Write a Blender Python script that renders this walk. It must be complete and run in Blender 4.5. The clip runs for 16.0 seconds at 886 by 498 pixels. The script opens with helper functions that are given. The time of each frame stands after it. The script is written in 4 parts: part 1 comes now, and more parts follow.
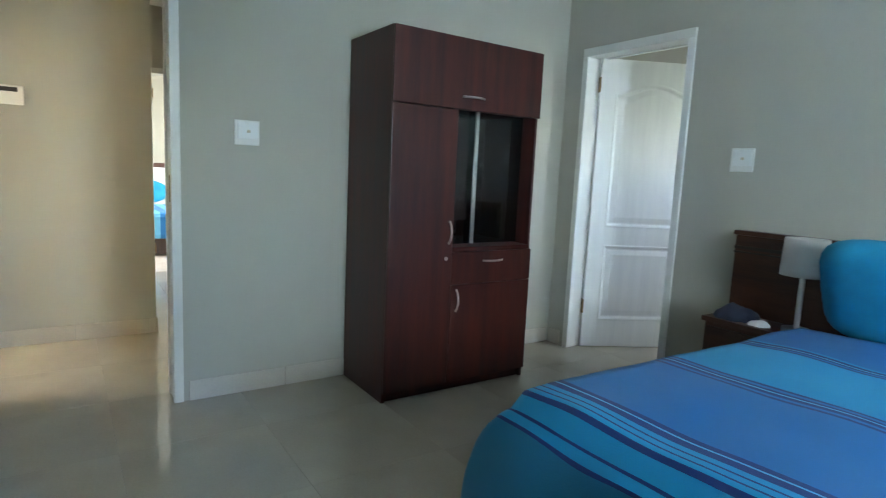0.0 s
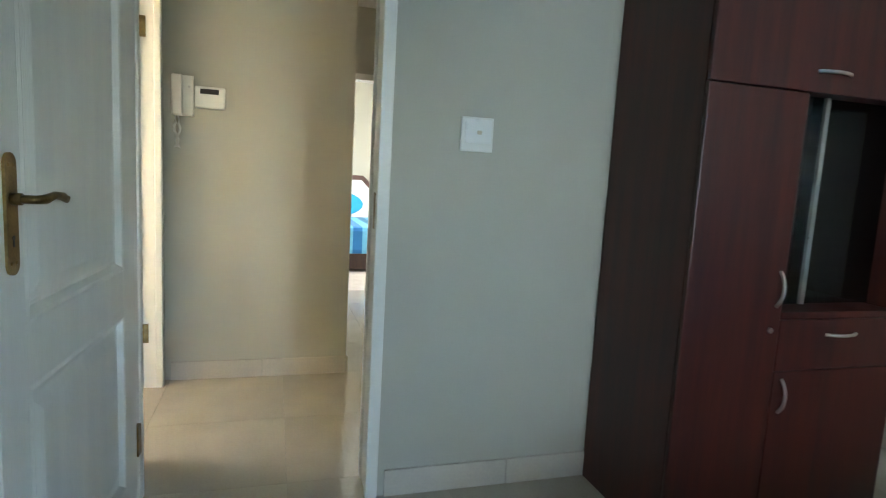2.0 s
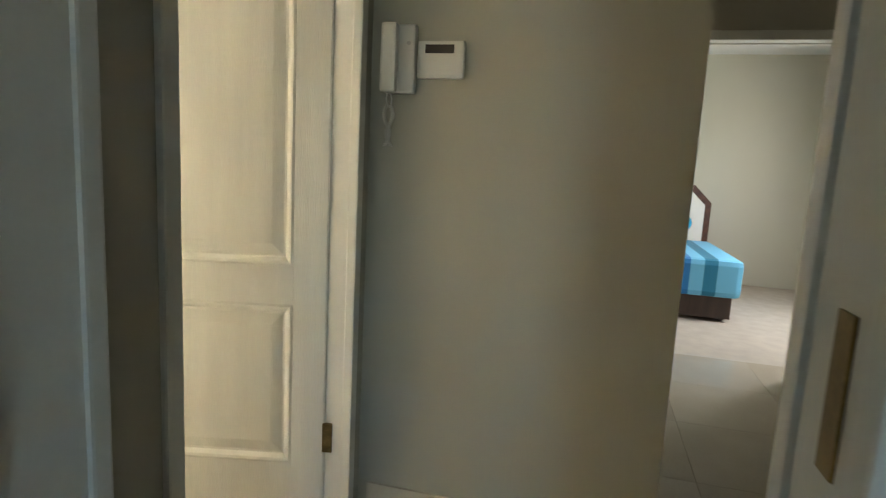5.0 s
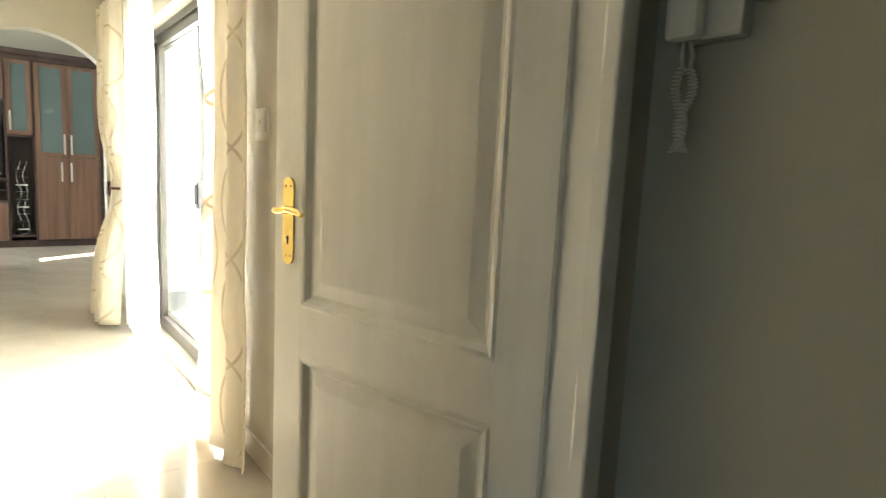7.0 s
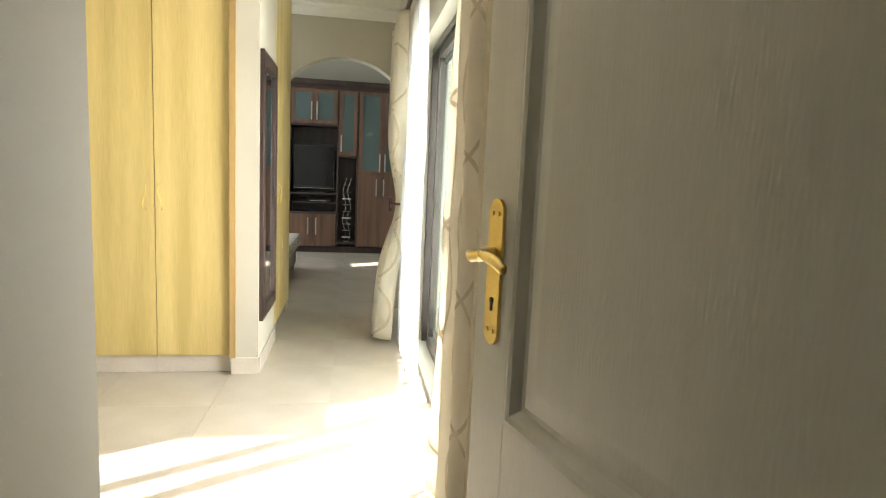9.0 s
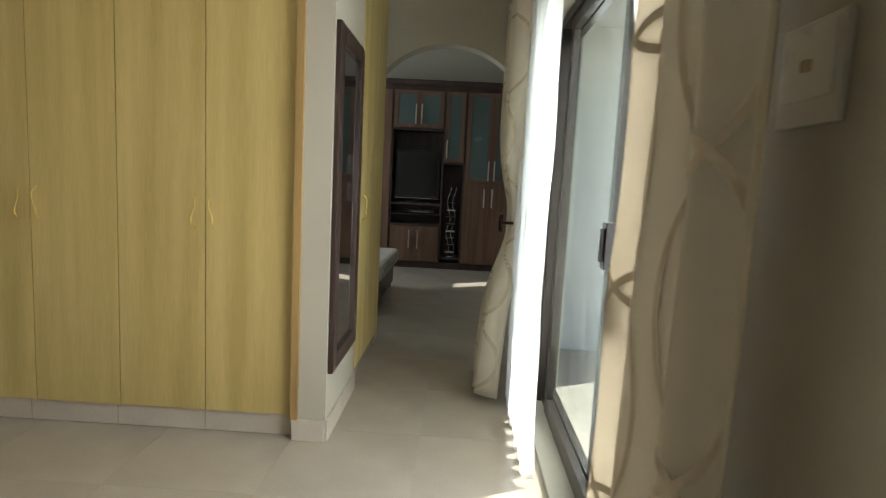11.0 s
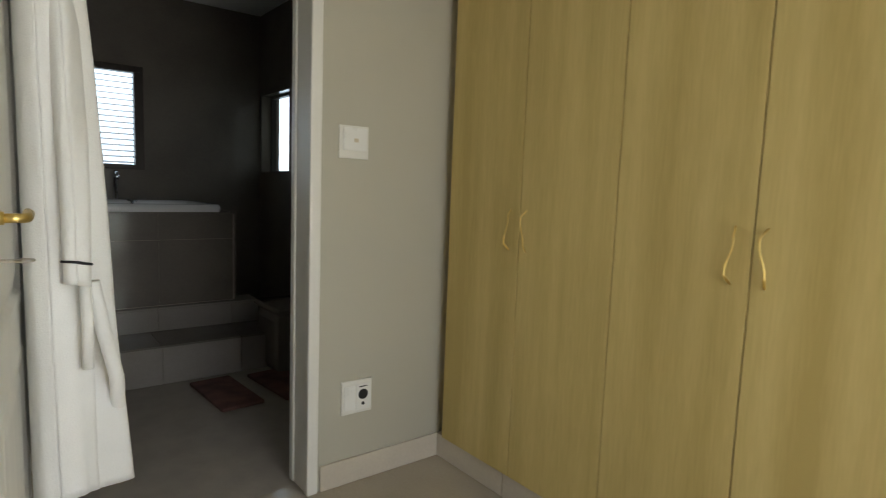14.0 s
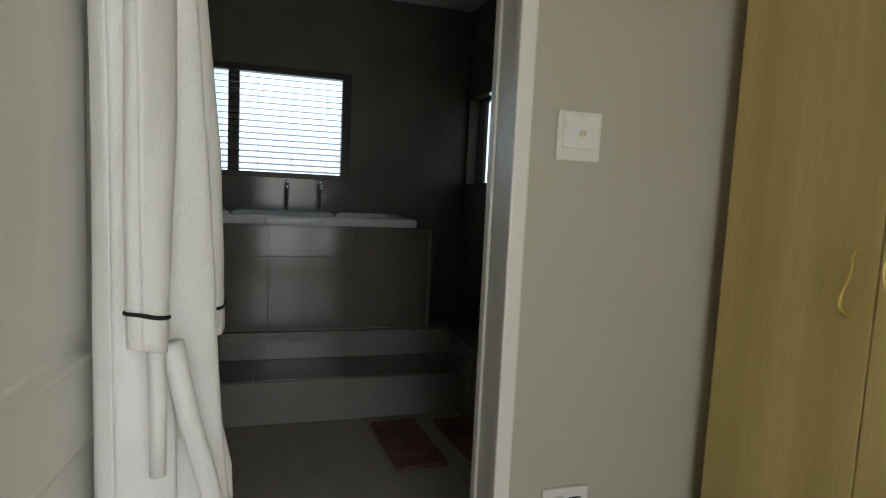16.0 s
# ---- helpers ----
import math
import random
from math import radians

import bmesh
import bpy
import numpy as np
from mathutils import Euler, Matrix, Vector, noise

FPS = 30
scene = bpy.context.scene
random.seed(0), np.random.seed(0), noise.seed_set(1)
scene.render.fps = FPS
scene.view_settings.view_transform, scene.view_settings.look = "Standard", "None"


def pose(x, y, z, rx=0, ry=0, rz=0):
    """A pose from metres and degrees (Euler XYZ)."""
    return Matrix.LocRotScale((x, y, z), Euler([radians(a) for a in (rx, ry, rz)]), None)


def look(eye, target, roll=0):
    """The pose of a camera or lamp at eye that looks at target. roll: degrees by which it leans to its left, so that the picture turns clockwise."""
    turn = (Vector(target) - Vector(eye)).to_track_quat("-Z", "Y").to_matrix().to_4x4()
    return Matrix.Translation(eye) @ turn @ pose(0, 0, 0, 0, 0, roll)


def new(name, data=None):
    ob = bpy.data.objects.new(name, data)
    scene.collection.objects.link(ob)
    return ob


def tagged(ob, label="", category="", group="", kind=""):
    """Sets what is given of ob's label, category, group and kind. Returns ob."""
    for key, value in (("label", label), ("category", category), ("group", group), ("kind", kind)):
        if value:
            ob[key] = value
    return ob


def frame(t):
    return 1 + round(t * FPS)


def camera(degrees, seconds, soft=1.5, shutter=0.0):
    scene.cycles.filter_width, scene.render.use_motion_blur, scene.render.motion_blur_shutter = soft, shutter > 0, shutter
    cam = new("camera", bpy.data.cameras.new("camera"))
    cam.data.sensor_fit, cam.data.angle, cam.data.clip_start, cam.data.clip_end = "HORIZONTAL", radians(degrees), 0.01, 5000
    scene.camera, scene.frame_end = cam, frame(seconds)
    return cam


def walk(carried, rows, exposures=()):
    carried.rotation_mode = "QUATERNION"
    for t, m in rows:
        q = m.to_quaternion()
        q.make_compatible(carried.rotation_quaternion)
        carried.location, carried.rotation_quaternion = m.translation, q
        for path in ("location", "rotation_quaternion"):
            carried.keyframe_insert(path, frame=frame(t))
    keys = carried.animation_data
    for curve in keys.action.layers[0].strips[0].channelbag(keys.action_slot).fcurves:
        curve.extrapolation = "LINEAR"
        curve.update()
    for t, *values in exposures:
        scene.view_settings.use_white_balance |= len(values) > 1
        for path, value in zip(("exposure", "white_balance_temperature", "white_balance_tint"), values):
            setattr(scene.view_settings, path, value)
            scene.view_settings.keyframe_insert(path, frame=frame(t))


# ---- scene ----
cam = camera(75.8, 16.0, 1.1, 0.25)
PATH = [
    (0, (-4.335, -0.444, 1.203), (-2.692, -1.551, 0.938), 2.7),
    (0.5, (-4.121, -0.452, 1.196), (-2.378, -1.398, 0.934), 2.8),
    (1, (-3.847, -0.447, 1.192), (-2.034, -1.253, 0.938), 3.0),
    (1.5, (-3.593, -0.485, 1.197), (-1.739, -1.19, 0.945), 3.1),
    (2, (-3.324, -0.533, 1.199), (-1.425, -1.106, 0.948), 3.2),
    (2.5, (-3.048, -0.555, 1.209), (-1.119, -1.018, 0.952), 3.2),
    (3, (-2.753, -0.621, 1.212), (-0.797, -0.95, 0.952), 3.2),
    (3.5, (-2.499, -0.692, 1.224), (-0.523, -0.837, 0.95), 3.2),
    (4, (-2.231, -0.715, 1.223), (-0.254, -0.612, 0.94), 3.2),
    (5.2, (-1.663, -0.686, 1.223), (0.17, -0.103, 0.945), 3.0),
    (6.3, (-1.078, -0.715, 1.21), (0.423, 0.587, 0.963), 3.1),
    (6.5, (-1.01, -0.668, 1.215), (0.436, 0.695, 0.969), 3.0),
    (7, (-0.869, -0.53, 1.22), (0.36, 1.027, 0.968), 2.8),
    (7.5, (-0.75, -0.38, 1.224), (0.283, 1.315, 0.969), 2.5),
    (8, (-0.621, -0.23, 1.228), (0.197, 1.582, 0.982), 2.4),
    (8.5, (-0.544, -0.12, 1.227), (-0.018, 1.792, 0.978), 2.2),
    (8.7, (-0.526, -0.077, 1.224), (-0.101, 1.861, 0.978), 2.4),
    (9.75, (-0.452, 0.36, 1.236), (-0.26, 2.33, 0.983), 2.2),
    (10.8, (-0.421, 0.836, 1.23), (-0.423, 2.822, 0.992), 2.2),
    (11, (-0.463, 0.949, 1.237), (-0.516, 2.934, 1.001), 2.9),
    (11.5, (-0.498, 1.185, 1.192), (-0.738, 3.158, 0.971), 1.8),
    (12, (-0.558, 1.413, 1.211), (-1.047, 3.339, 0.983), 2.5),
    (12.5, (-0.663, 1.616, 1.2), (-1.422, 3.453, 0.978), 2.4),
    (13, (-0.767, 1.758, 1.196), (-1.786, 3.466, 0.983), 2.3),
    (13.5, (-0.872, 1.901, 1.204), (-2.191, 3.39, 0.991), 2.2),
    (14, (-0.975, 2.013, 1.194), (-2.542, 3.237, 0.978), 2.1),
    (14.5, (-1.104, 2.089, 1.19), (-2.818, 3.098, 0.978), 2.3),
    (15, (-1.255, 2.165, 1.202), (-3.054, 3.014, 0.995), 2.7),
    (15.5, (-1.433, 2.252, 1.2), (-3.284, 2.979, 0.999), 2.7),
    (16, (-1.607, 2.334, 1.194), (-3.509, 2.918, 0.996), 2.7),
]
EXPOSURES = [(0, 5.42, 6250, 11), (1, 5.4, 6250, 11), (2, 5.35, 6400, 11), (3, 4.98, 6400, 11), (4, 4.6, 6450, 11), (6.5, 3.6, 6600, 10), (8.5, 2.6, 6500, 10),
             (11, 0.95, 6200, 10), (11.5, 0.6, 6200, 10), (12.5, -0.05, 6500, 10), (13, 0.4, 6500, 10), (14, 0.6, 6300, 9), (16, 0.37, 6100, 9)]
walk(cam, [(t, look(eye, target, roll)) for t, eye, target, roll in PATH], EXPOSURES)

# ---- light ----
SUN_EL, SUN_AZ = radians(42), math.atan2(0.55, 1.0)
world = bpy.data.worlds.new("world")
scene.world = world
world.use_nodes = True
wn = world.node_tree.nodes
sky = wn.new("ShaderNodeTexSky")
sky.sky_type, sky.sun_disc = "NISHITA", False
sky.sun_elevation, sky.sun_rotation = SUN_EL, math.pi / 2 - SUN_AZ
wn["Background"].inputs[1].default_value = 0.15
world.node_tree.links.new(sky.outputs[0], wn["Background"].inputs[0])
sun = new("sun", bpy.data.lights.new("sun", "SUN"))
sun.data.energy, sun.data.angle, sun.data.color = 5.0, radians(0.6), (1.0, 0.95, 0.86)
sun.matrix_world = look((10, 5, 10), (10 - math.cos(SUN_AZ), 5 - math.sin(SUN_AZ), 10 - math.tan(SUN_EL)))


def window_light(name, eye, target, w, h, power, color):
    lamp = new(name, bpy.data.lights.new(name, "AREA"))
    lamp.data.shape, lamp.data.size, lamp.data.size_y = "RECTANGLE", w, h
    lamp.data.energy, lamp.data.color = power, color
    lamp.matrix_world = look(eye, target)
    return lamp


window_light("bedroom_window_light", (-6.02, -1.7, 1.45), (-5, -1.7, 1.40), 0.75, 0.75, 0.56, (0.56, 0.79, 1.0))
window_light("patio_door_light", (0.22, 2.9, 1.1), (-1, 2.9, 1.0), 1.9, 1.9, 27, (1.0, 0.97, 0.92))
# lounge fill: lamp added to brighten the room, no window known on that side
window_light("lounge_fill_light", (-4.02, 7.4, 1.5), (-2, 7.4, 1.4), 1.6, 1.2, 17, (0.95, 0.97, 1.0))
window_light("bathroom_window_light", (-5.72, 2.1, 1.6), (-4, 2.1, 1.3), 1.3, 0.6, 1.1, (0.8, 0.9, 1.0))
window_light("guest_window_light", (3.4, -3.15, 1.5), (3.4, -2, 1.2), 0.75, 0.75, 3, (1.0, 0.98, 0.95))
window_light("washroom_window_light", (-3.55, -4.5, 1.5), (-2, -4.2, 1.2), 0.4, 0.45, 0.32, (0.8, 0.9, 1.0))


# ---- materials ----
def mat(name, color, rough=0.6, metal=0.0, vary=0.08, scale=4.0, fine=60.0, bump=0.05, stretch=(1, 1, 1), color2=None, coat=0.0):
    """Two scales of noise: a slow drift of the colour and a fine grain that also lifts the surface."""
    m = bpy.data.materials.new(name)
    m.use_nodes = True
    n, l = m.node_tree.nodes, m.node_tree.links
    b = n["Principled BSDF"]
    b.inputs["Roughness"].default_value, b.inputs["Metallic"].default_value = rough, metal
    b.inputs["Coat Weight"].default_value = coat
    tc, mp = n.new("ShaderNodeTexCoord"), n.new("ShaderNodeMapping")
    mp.inputs["Scale"].default_value = stretch
    l.new(tc.outputs["Object"], mp.inputs[0])
    big, small = n.new("ShaderNodeTexNoise"), n.new("ShaderNodeTexNoise")
    big.inputs["Scale"].default_value, small.inputs["Scale"].default_value = scale, fine
    big.inputs["Detail"].default_value = 4
    l.new(mp.outputs[0], big.inputs[0]), l.new(mp.outputs[0], small.inputs[0])
    c2 = color2 or [min(1, c * (1 - 2.2 * vary)) for c in color]
    c1 = [min(1, c * (1 + vary)) for c in color] if not color2 else color
    ramp = n.new("ShaderNodeValToRGB")
    ramp.color_ramp.elements[0].position, ramp.color_ramp.elements[1].position = 0.3, 0.7
    ramp.color_ramp.elements[0].color, ramp.color_ramp.elements[1].color = (*c2, 1), (*c1, 1)
    add = n.new("ShaderNodeMath")
    add.operation = "MULTIPLY_ADD"
    add.inputs[1].default_value, add.inputs[2].default_value = 0.35, -0.175
    l.new(small.outputs[0], add.inputs[0])
    tot = n.new("ShaderNodeMath")
    l.new(big.outputs[0], tot.inputs[0]), l.new(add.outputs[0], tot.inputs[1])
    l.new(tot.outputs[0], ramp.inputs[0]), l.new(ramp.outputs[0], b.inputs["Base Color"])
    rg = n.new("ShaderNodeMapRange")
    rg.inputs[3].default_value, rg.inputs[4].default_value = max(0.02, rough - 0.06), min(1, rough + 0.06)
    l.new(big.outputs[0], rg.inputs[0]), l.new(rg.outputs[0], b.inputs["Roughness"])
    if bump:
        bp = n.new("ShaderNodeBump")
        bp.inputs["Strength"].default_value, bp.inputs["Distance"].default_value = bump, 0.004
        l.new(small.outputs[0], bp.inputs["Height"]), l.new(bp.outputs[0], b.inputs["Normal"])
    return m


def glass(name, tint, rough=0.02):
    m = bpy.data.materials.new(name)
    m.use_nodes = True
    n, l = m.node_tree.nodes, m.node_tree.links
    n.remove(n["Principled BSDF"])
    tr, gl = n.new("ShaderNodeBsdfTransparent"), n.new("ShaderNodeBsdfGlossy")
    mx = n.new("ShaderNodeMixShader")
    mx.inputs[0].default_value = 0.06
    tr.inputs[0].default_value = (*tint, 1)
    gl.inputs["Roughness"].default_value = rough
    l.new(tr.outputs[0], mx.inputs[1]), l.new(gl.outputs[0], mx.inputs[2])
    l.new(mx.outputs[0], n["Material Output"].inputs[0])
    return m


def cloth(name, color, through_share, bump=0.15, vary=0.04, fine=400.0):
    """Thin fabric that lets some of the light through."""
    m = mat(name, color, 0.9, 0, vary, 6, fine, bump)
    n, l = m.node_tree.nodes, m.node_tree.links
    t, mx = n.new("ShaderNodeBsdfTranslucent"), n.new("ShaderNodeMixShader")
    t.inputs[0].default_value = (*color, 1)
    mx.inputs[0].default_value = through_share
    l.new(n["Principled BSDF"].outputs[0], mx.inputs[1]), l.new(t.outputs[0], mx.inputs[2])
    l.new(mx.outputs[0], n["Material Output"].inputs[0])
    return m


PAINT = mat("wall_paint", (0.475, 0.45, 0.365), 0.62, 0, 0.02, 1.2, 220, 0.06)
CEIL = mat("ceiling_paint", (0.80, 0.79, 0.75), 0.8, 0, 0.02, 1.0, 200, 0.04)
WHITE = mat("white_enamel", (0.78, 0.76, 0.70), 0.38, 0, 0.02, 2.0, 120, 0.03)
DOORW = mat("door_white", (0.78, 0.76, 0.69), 0.40, 0, 0.025, 3.0, 46, 0.2, (7, 7, 0.7))
TILE = mat("porcelain_tile", (0.45, 0.395, 0.315), 0.12, 0, 0.05, 2.5, 90, 0.01)
GROUT = mat("grout", (0.42, 0.37, 0.31), 0.9, 0, 0.05, 8, 200, 0.1)
SKIRT = mat("skirting_tile", (0.60, 0.54, 0.45), 0.22, 0, 0.05, 3, 90, 0.01)
MAHOG = mat("mahogany_veneer", (0.075, 0.013, 0.007), 0.40, 0, 0.3, 2.2, 20, 0.03, (9, 9, 0.5), (0.036, 0.007, 0.006))
DARKW = mat("dark_stained_wood", (0.10, 0.035, 0.018), 0.35, 0, 0.3, 2.2, 20, 0.05, (0.6, 8, 8), (0.045, 0.015, 0.009))
MAPLE = mat("maple_veneer", (0.67, 0.528, 0.212), 0.42, 0, 0.1, 1.6, 26, 0.03, (6, 6, 0.35), (0.49, 0.372, 0.125))
MAPLE_EDGE = mat("maple_edging", (0.37, 0.24, 0.09), 0.45, 0, 0.1, 3, 30, 0.03, (6, 6, 0.5))
WALNUT = mat("walnut_veneer", (0.16, 0.085, 0.05), 0.42, 0, 0.3, 2.0, 14, 0.04, (9, 9, 0.45), (0.085, 0.045, 0.028))
ESPRESSO = mat("espresso_veneer", (0.045, 0.026, 0.02), 0.4, 0, 0.2, 2, 20, 0.03, (6, 6, 0.5))
TEAL = mat("frosted_teal_glass", (0.075, 0.108, 0.10), 0.25, 0, 0.05, 2, 100, 0.0)
BRASS = mat("polished_brass", (0.90, 0.68, 0.24), 0.3, 1.0, 0.08, 12, 200, 0.02)
OLDBRASS = mat("aged_brass", (0.27, 0.185, 0.075), 0.35, 1.0, 0.2, 20, 200, 0.04)
STEEL = mat("brushed_steel", (0.62, 0.60, 0.57), 0.3, 1.0, 0.06, 10, 200, 0.02)
CHROME = mat("chrome", (0.75, 0.76, 0.78), 0.08, 1.0, 0.02, 10, 100, 0.0)
BRONZE = mat("bronze_aluminium", (0.05, 0.042, 0.036), 0.38, 0.6, 0.1, 6, 200, 0.02)
BLACK = mat("black_plastic", (0.012, 0.012, 0.013), 0.3, 0, 0.1, 6, 200, 0.02)
SCREEN = mat("dark_screen", (0.006, 0.006, 0.007), 0.12, 0, 0.1, 6, 200, 0.0)
PLASTIC = mat("white_plastic", (0.76, 0.74, 0.68), 0.35, 0, 0.02, 6, 200, 0.02)
ROCKER = mat("switch_rocker", (0.80, 0.79, 0.75), 0.28, 0, 0.02, 6, 200, 0.0)
CURTAIN = cloth("cream_curtain", (0.84, 0.79, 0.68), 0.6)
STITCH = mat("beige_embroidery", (0.60, 0.52, 0.38), 0.8, 0, 0.06, 20, 500, 0.2)
VOILE = cloth("white_voile", (0.95, 0.95, 0.94), 0.82)
TOWEL = mat("white_towelling", (0.93, 0.93, 0.92), 0.95, 0, 0.02, 6, 260, 0.35)
PIPING = mat("black_piping", (0.015, 0.015, 0.018), 0.8, 0, 0.1, 30, 300, 0.1)
BATHTILE = mat("taupe_bathroom_tile", (0.20, 0.175, 0.15), 0.14, 0, 0.08, 2.5, 90, 0.01)
STEPTILE = mat("grey_step_tile", (0.34, 0.31, 0.28), 0.18, 0, 0.06, 2.5, 90, 0.01)
ENAMEL = mat("white_bath_enamel", (0.82, 0.82, 0.82), 0.12, 0, 0.01, 2, 100, 0.0)
MATPILE = mat("red_brown_bath_mat", (0.20, 0.10, 0.08), 0.95, 0, 0.2, 10, 300, 0.8)
GLASS = glass("clear_glass", (0.93, 0.96, 0.95))
SMOKE = glass("smoked_glass", (0.55, 0.6, 0.62))
SHADE = cloth("white_lamp_shade", (0.85, 0.83, 0.78), 0.35)
PILLOW = mat("turquoise_pillowcase", (0.015, 0.30, 0.50), 0.75, 0, 0.08, 8, 300, 0.2)
NAVY = mat("navy_cloth", (0.012, 0.016, 0.035), 0.9, 0, 0.2, 12, 300, 0.4)
PAPER = mat("paper", (0.75, 0.74, 0.71), 0.7, 0, 0.03, 12, 300, 0.05)
PATIO = mat("patio_paving", (0.68, 0.65, 0.60), 0.8, 0, 0.1, 3, 60, 0.2)
PLASTER = mat("white_plaster", (0.84, 0.83, 0.80), 0.85, 0, 0.04, 2, 80, 0.05)
GREEN = mat("lawn", (0.06, 0.10, 0.03), 0.95, 0, 0.3, 3, 60, 0.4)
FABRIC = mat("pale_upholstery", (0.42, 0.38, 0.31), 0.9, 0, 0.06, 6, 300, 0.3)
MIRROR = mat("mirror_silver", (0.86, 0.87, 0.87), 0.015, 1.0, 0.0, 1, 1, 0.0)


def striped(name, stops, y0, y1):
    """Woven cross stripes of a duvet: colours by the place along its length."""
    m = mat(name, (0.5, 0.5, 0.5), 0.62, 0, 0.05, 6, 300, 0.25)
    n, l = m.node_tree.nodes, m.node_tree.links
    tc, sx, mr, rp = n.new("ShaderNodeTexCoord"), n.new("ShaderNodeSeparateXYZ"), n.new("ShaderNodeMapRange"), n.new("ShaderNodeValToRGB")
    mr.inputs[1].default_value, mr.inputs[2].default_value = y0, y1
    l.new(tc.outputs["Object"], sx.inputs[0]), l.new(sx.outputs[1], mr.inputs[0]), l.new(mr.outputs[0], rp.inputs[0])
    rp.color_ramp.interpolation = "CONSTANT"
    els = rp.color_ramp.elements
    els[0].position, els[0].color = stops[0][0], (*stops[0][1], 1)
    els[1].position, els[1].color = stops[1][0], (*stops[1][1], 1)
    for pos, col in stops[2:]:
        els.new(pos).color = (*col, 1)
    l.new(rp.outputs[0], n["Principled BSDF"].inputs["Base Color"])
    n["Principled BSDF"].inputs["Sheen Weight"].default_value = 0.05
    return m


# ---- building helpers ----
def box(bm, x0, x1, y0, y1, z0, z1, bevel=0.0):
    x0, x1, y0, y1, z0, z1 = min(x0, x1), max(x0, x1), min(y0, y1), max(y0, y1), min(z0, z1), max(z0, z1)
    m = Matrix.Translation(((x0 + x1) / 2, (y0 + y1) / 2, (z0 + z1) / 2)) @ Matrix.Diagonal((x1 - x0, y1 - y0, z1 - z0, 1))
    made = bmesh.ops.create_cube(bm, size=1, matrix=m)["verts"]
    if bevel:
        bmesh.ops.bevel(bm, geom=list({e for v in made for e in v.link_edges}), offset=bevel, segments=2, affect="EDGES", profile=0.6)


def boxes(*rows, bevel=0.0):
    bm = bmesh.new()
    for r in rows:
        box(bm, *r, bevel=bevel)
    return bm


def prism(bm, pts, plane, a, b):
    """A closed outline drawn in the plane 'xz', 'yz' or 'xy', given depth from a to b along the third axis."""
    def at(u, v, w):
        return {"xz": (u, w, v), "yz": (w, u, v), "xy": (u, v, w)}[plane]
    lo, hi = [bm.verts.new(at(u, v, a)) for u, v in pts], [bm.verts.new(at(u, v, b)) for u, v in pts]
    n = len(pts)
    bm.faces.new(lo), bm.faces.new(hi[::-1])
    for i in range(n):
        bm.faces.new((lo[i], hi[i], hi[(i + 1) % n], lo[(i + 1) % n]))


def tube(bm, pts, r, seg=8, close=True):
    """A round bar along points; r is one radius or one for each point."""
    pts = [Vector(p) for p in pts]
    rings, side = [], None
    for i, p in enumerate(pts):
        d = (pts[min(i + 1, len(pts) - 1)] - pts[max(i - 1, 0)]).normalized()
        if side is None:
            side = d.orthogonal().normalized()
        side = (side - d * side.dot(d)).normalized()
        up, rr = d.cross(side), r[i] if isinstance(r, (list, tuple)) else r
        rings.append([bm.verts.new(p + (side * math.cos(k * math.tau / seg) + up * math.sin(k * math.tau / seg)) * rr) for k in range(seg)])
    for a, b in zip(rings, rings[1:]):
        for k in range(seg):
            bm.faces.new((a[k], a[(k + 1) % seg], b[(k + 1) % seg], b[k]))
    if close:
        bm.faces.new(rings[0][::-1]), bm.faces.new(rings[-1])


def disc(bm, c, axis, r, depth, seg=24, r2=None):
    m = Matrix.Translation(c) @ Vector(axis).to_track_quat("Z", "Y").to_matrix().to_4x4()
    bmesh.ops.create_cone(bm, cap_ends=True, segments=seg, radius1=r, radius2=r if r2 is None else r2, depth=depth, matrix=m)


def grid(bm, f, nu, nv):
    vs = [[bm.verts.new(f(i / nu, j / nv)) for j in range(nv + 1)] for i in range(nu + 1)]
    for i in range(nu):
        for j in range(nv):
            bm.faces.new((vs[i][j], vs[i + 1][j], vs[i + 1][j + 1], vs[i][j + 1]))


def mesh_of(name, bm, material, smooth=False):
    bmesh.ops.recalc_face_normals(bm, faces=bm.faces)
    me = bpy.data.meshes.new(name)
    bm.to_mesh(me)
    bm.free()
    me.materials.append(material)
    if smooth:
        me.polygons.foreach_set("use_smooth", [True] * len(me.polygons))
    return me


def part(name, bm, material, parent=None, label="", smooth=False):
    ob = new(name, mesh_of(name, bm, material, smooth))
    ob.parent = parent
    if label:
        tagged(ob, label)
    return ob


def thing(name, m, label, category, group="", kind=""):
    ob = new(name)
    ob.empty_display_size = 0.1
    ob.matrix_world = m
    return tagged(ob, label, category, group, kind)


def solidify(ob, depth):
    md = ob.modifiers.new("thickness", "SOLIDIFY")
    md.thickness, md.offset = depth, 0


def wall(name, along, a0, a1, f0, f1, height, holes=(), material=PAINT, label="taupe-beige painted plaster wall"):
    """A wall along 'x' or 'y' from a0 to a1, its thickness from f0 to f1; holes: (start, end, bottom, top)."""
    rows, cuts = [], sorted({a0, a1, *[h[0] for h in holes], *[h[1] for h in holes]})
    for u, v in zip(cuts, cuts[1:]):
        spans, z = [], 0.0
        for h in sorted((h for h in holes if h[0] <= u and h[1] >= v), key=lambda h: h[2]):
            if h[2] > z:
                spans.append((z, h[2]))
            z = h[3]
        if z < height:
            spans.append((z, height))
        rows += [((u, v, f0, f1) if along == "x" else (f0, f1, u, v)) + s for s in spans]
    return tagged(part(name, boxes(*rows), material), label, "wall", kind="structure")


H = 2.65
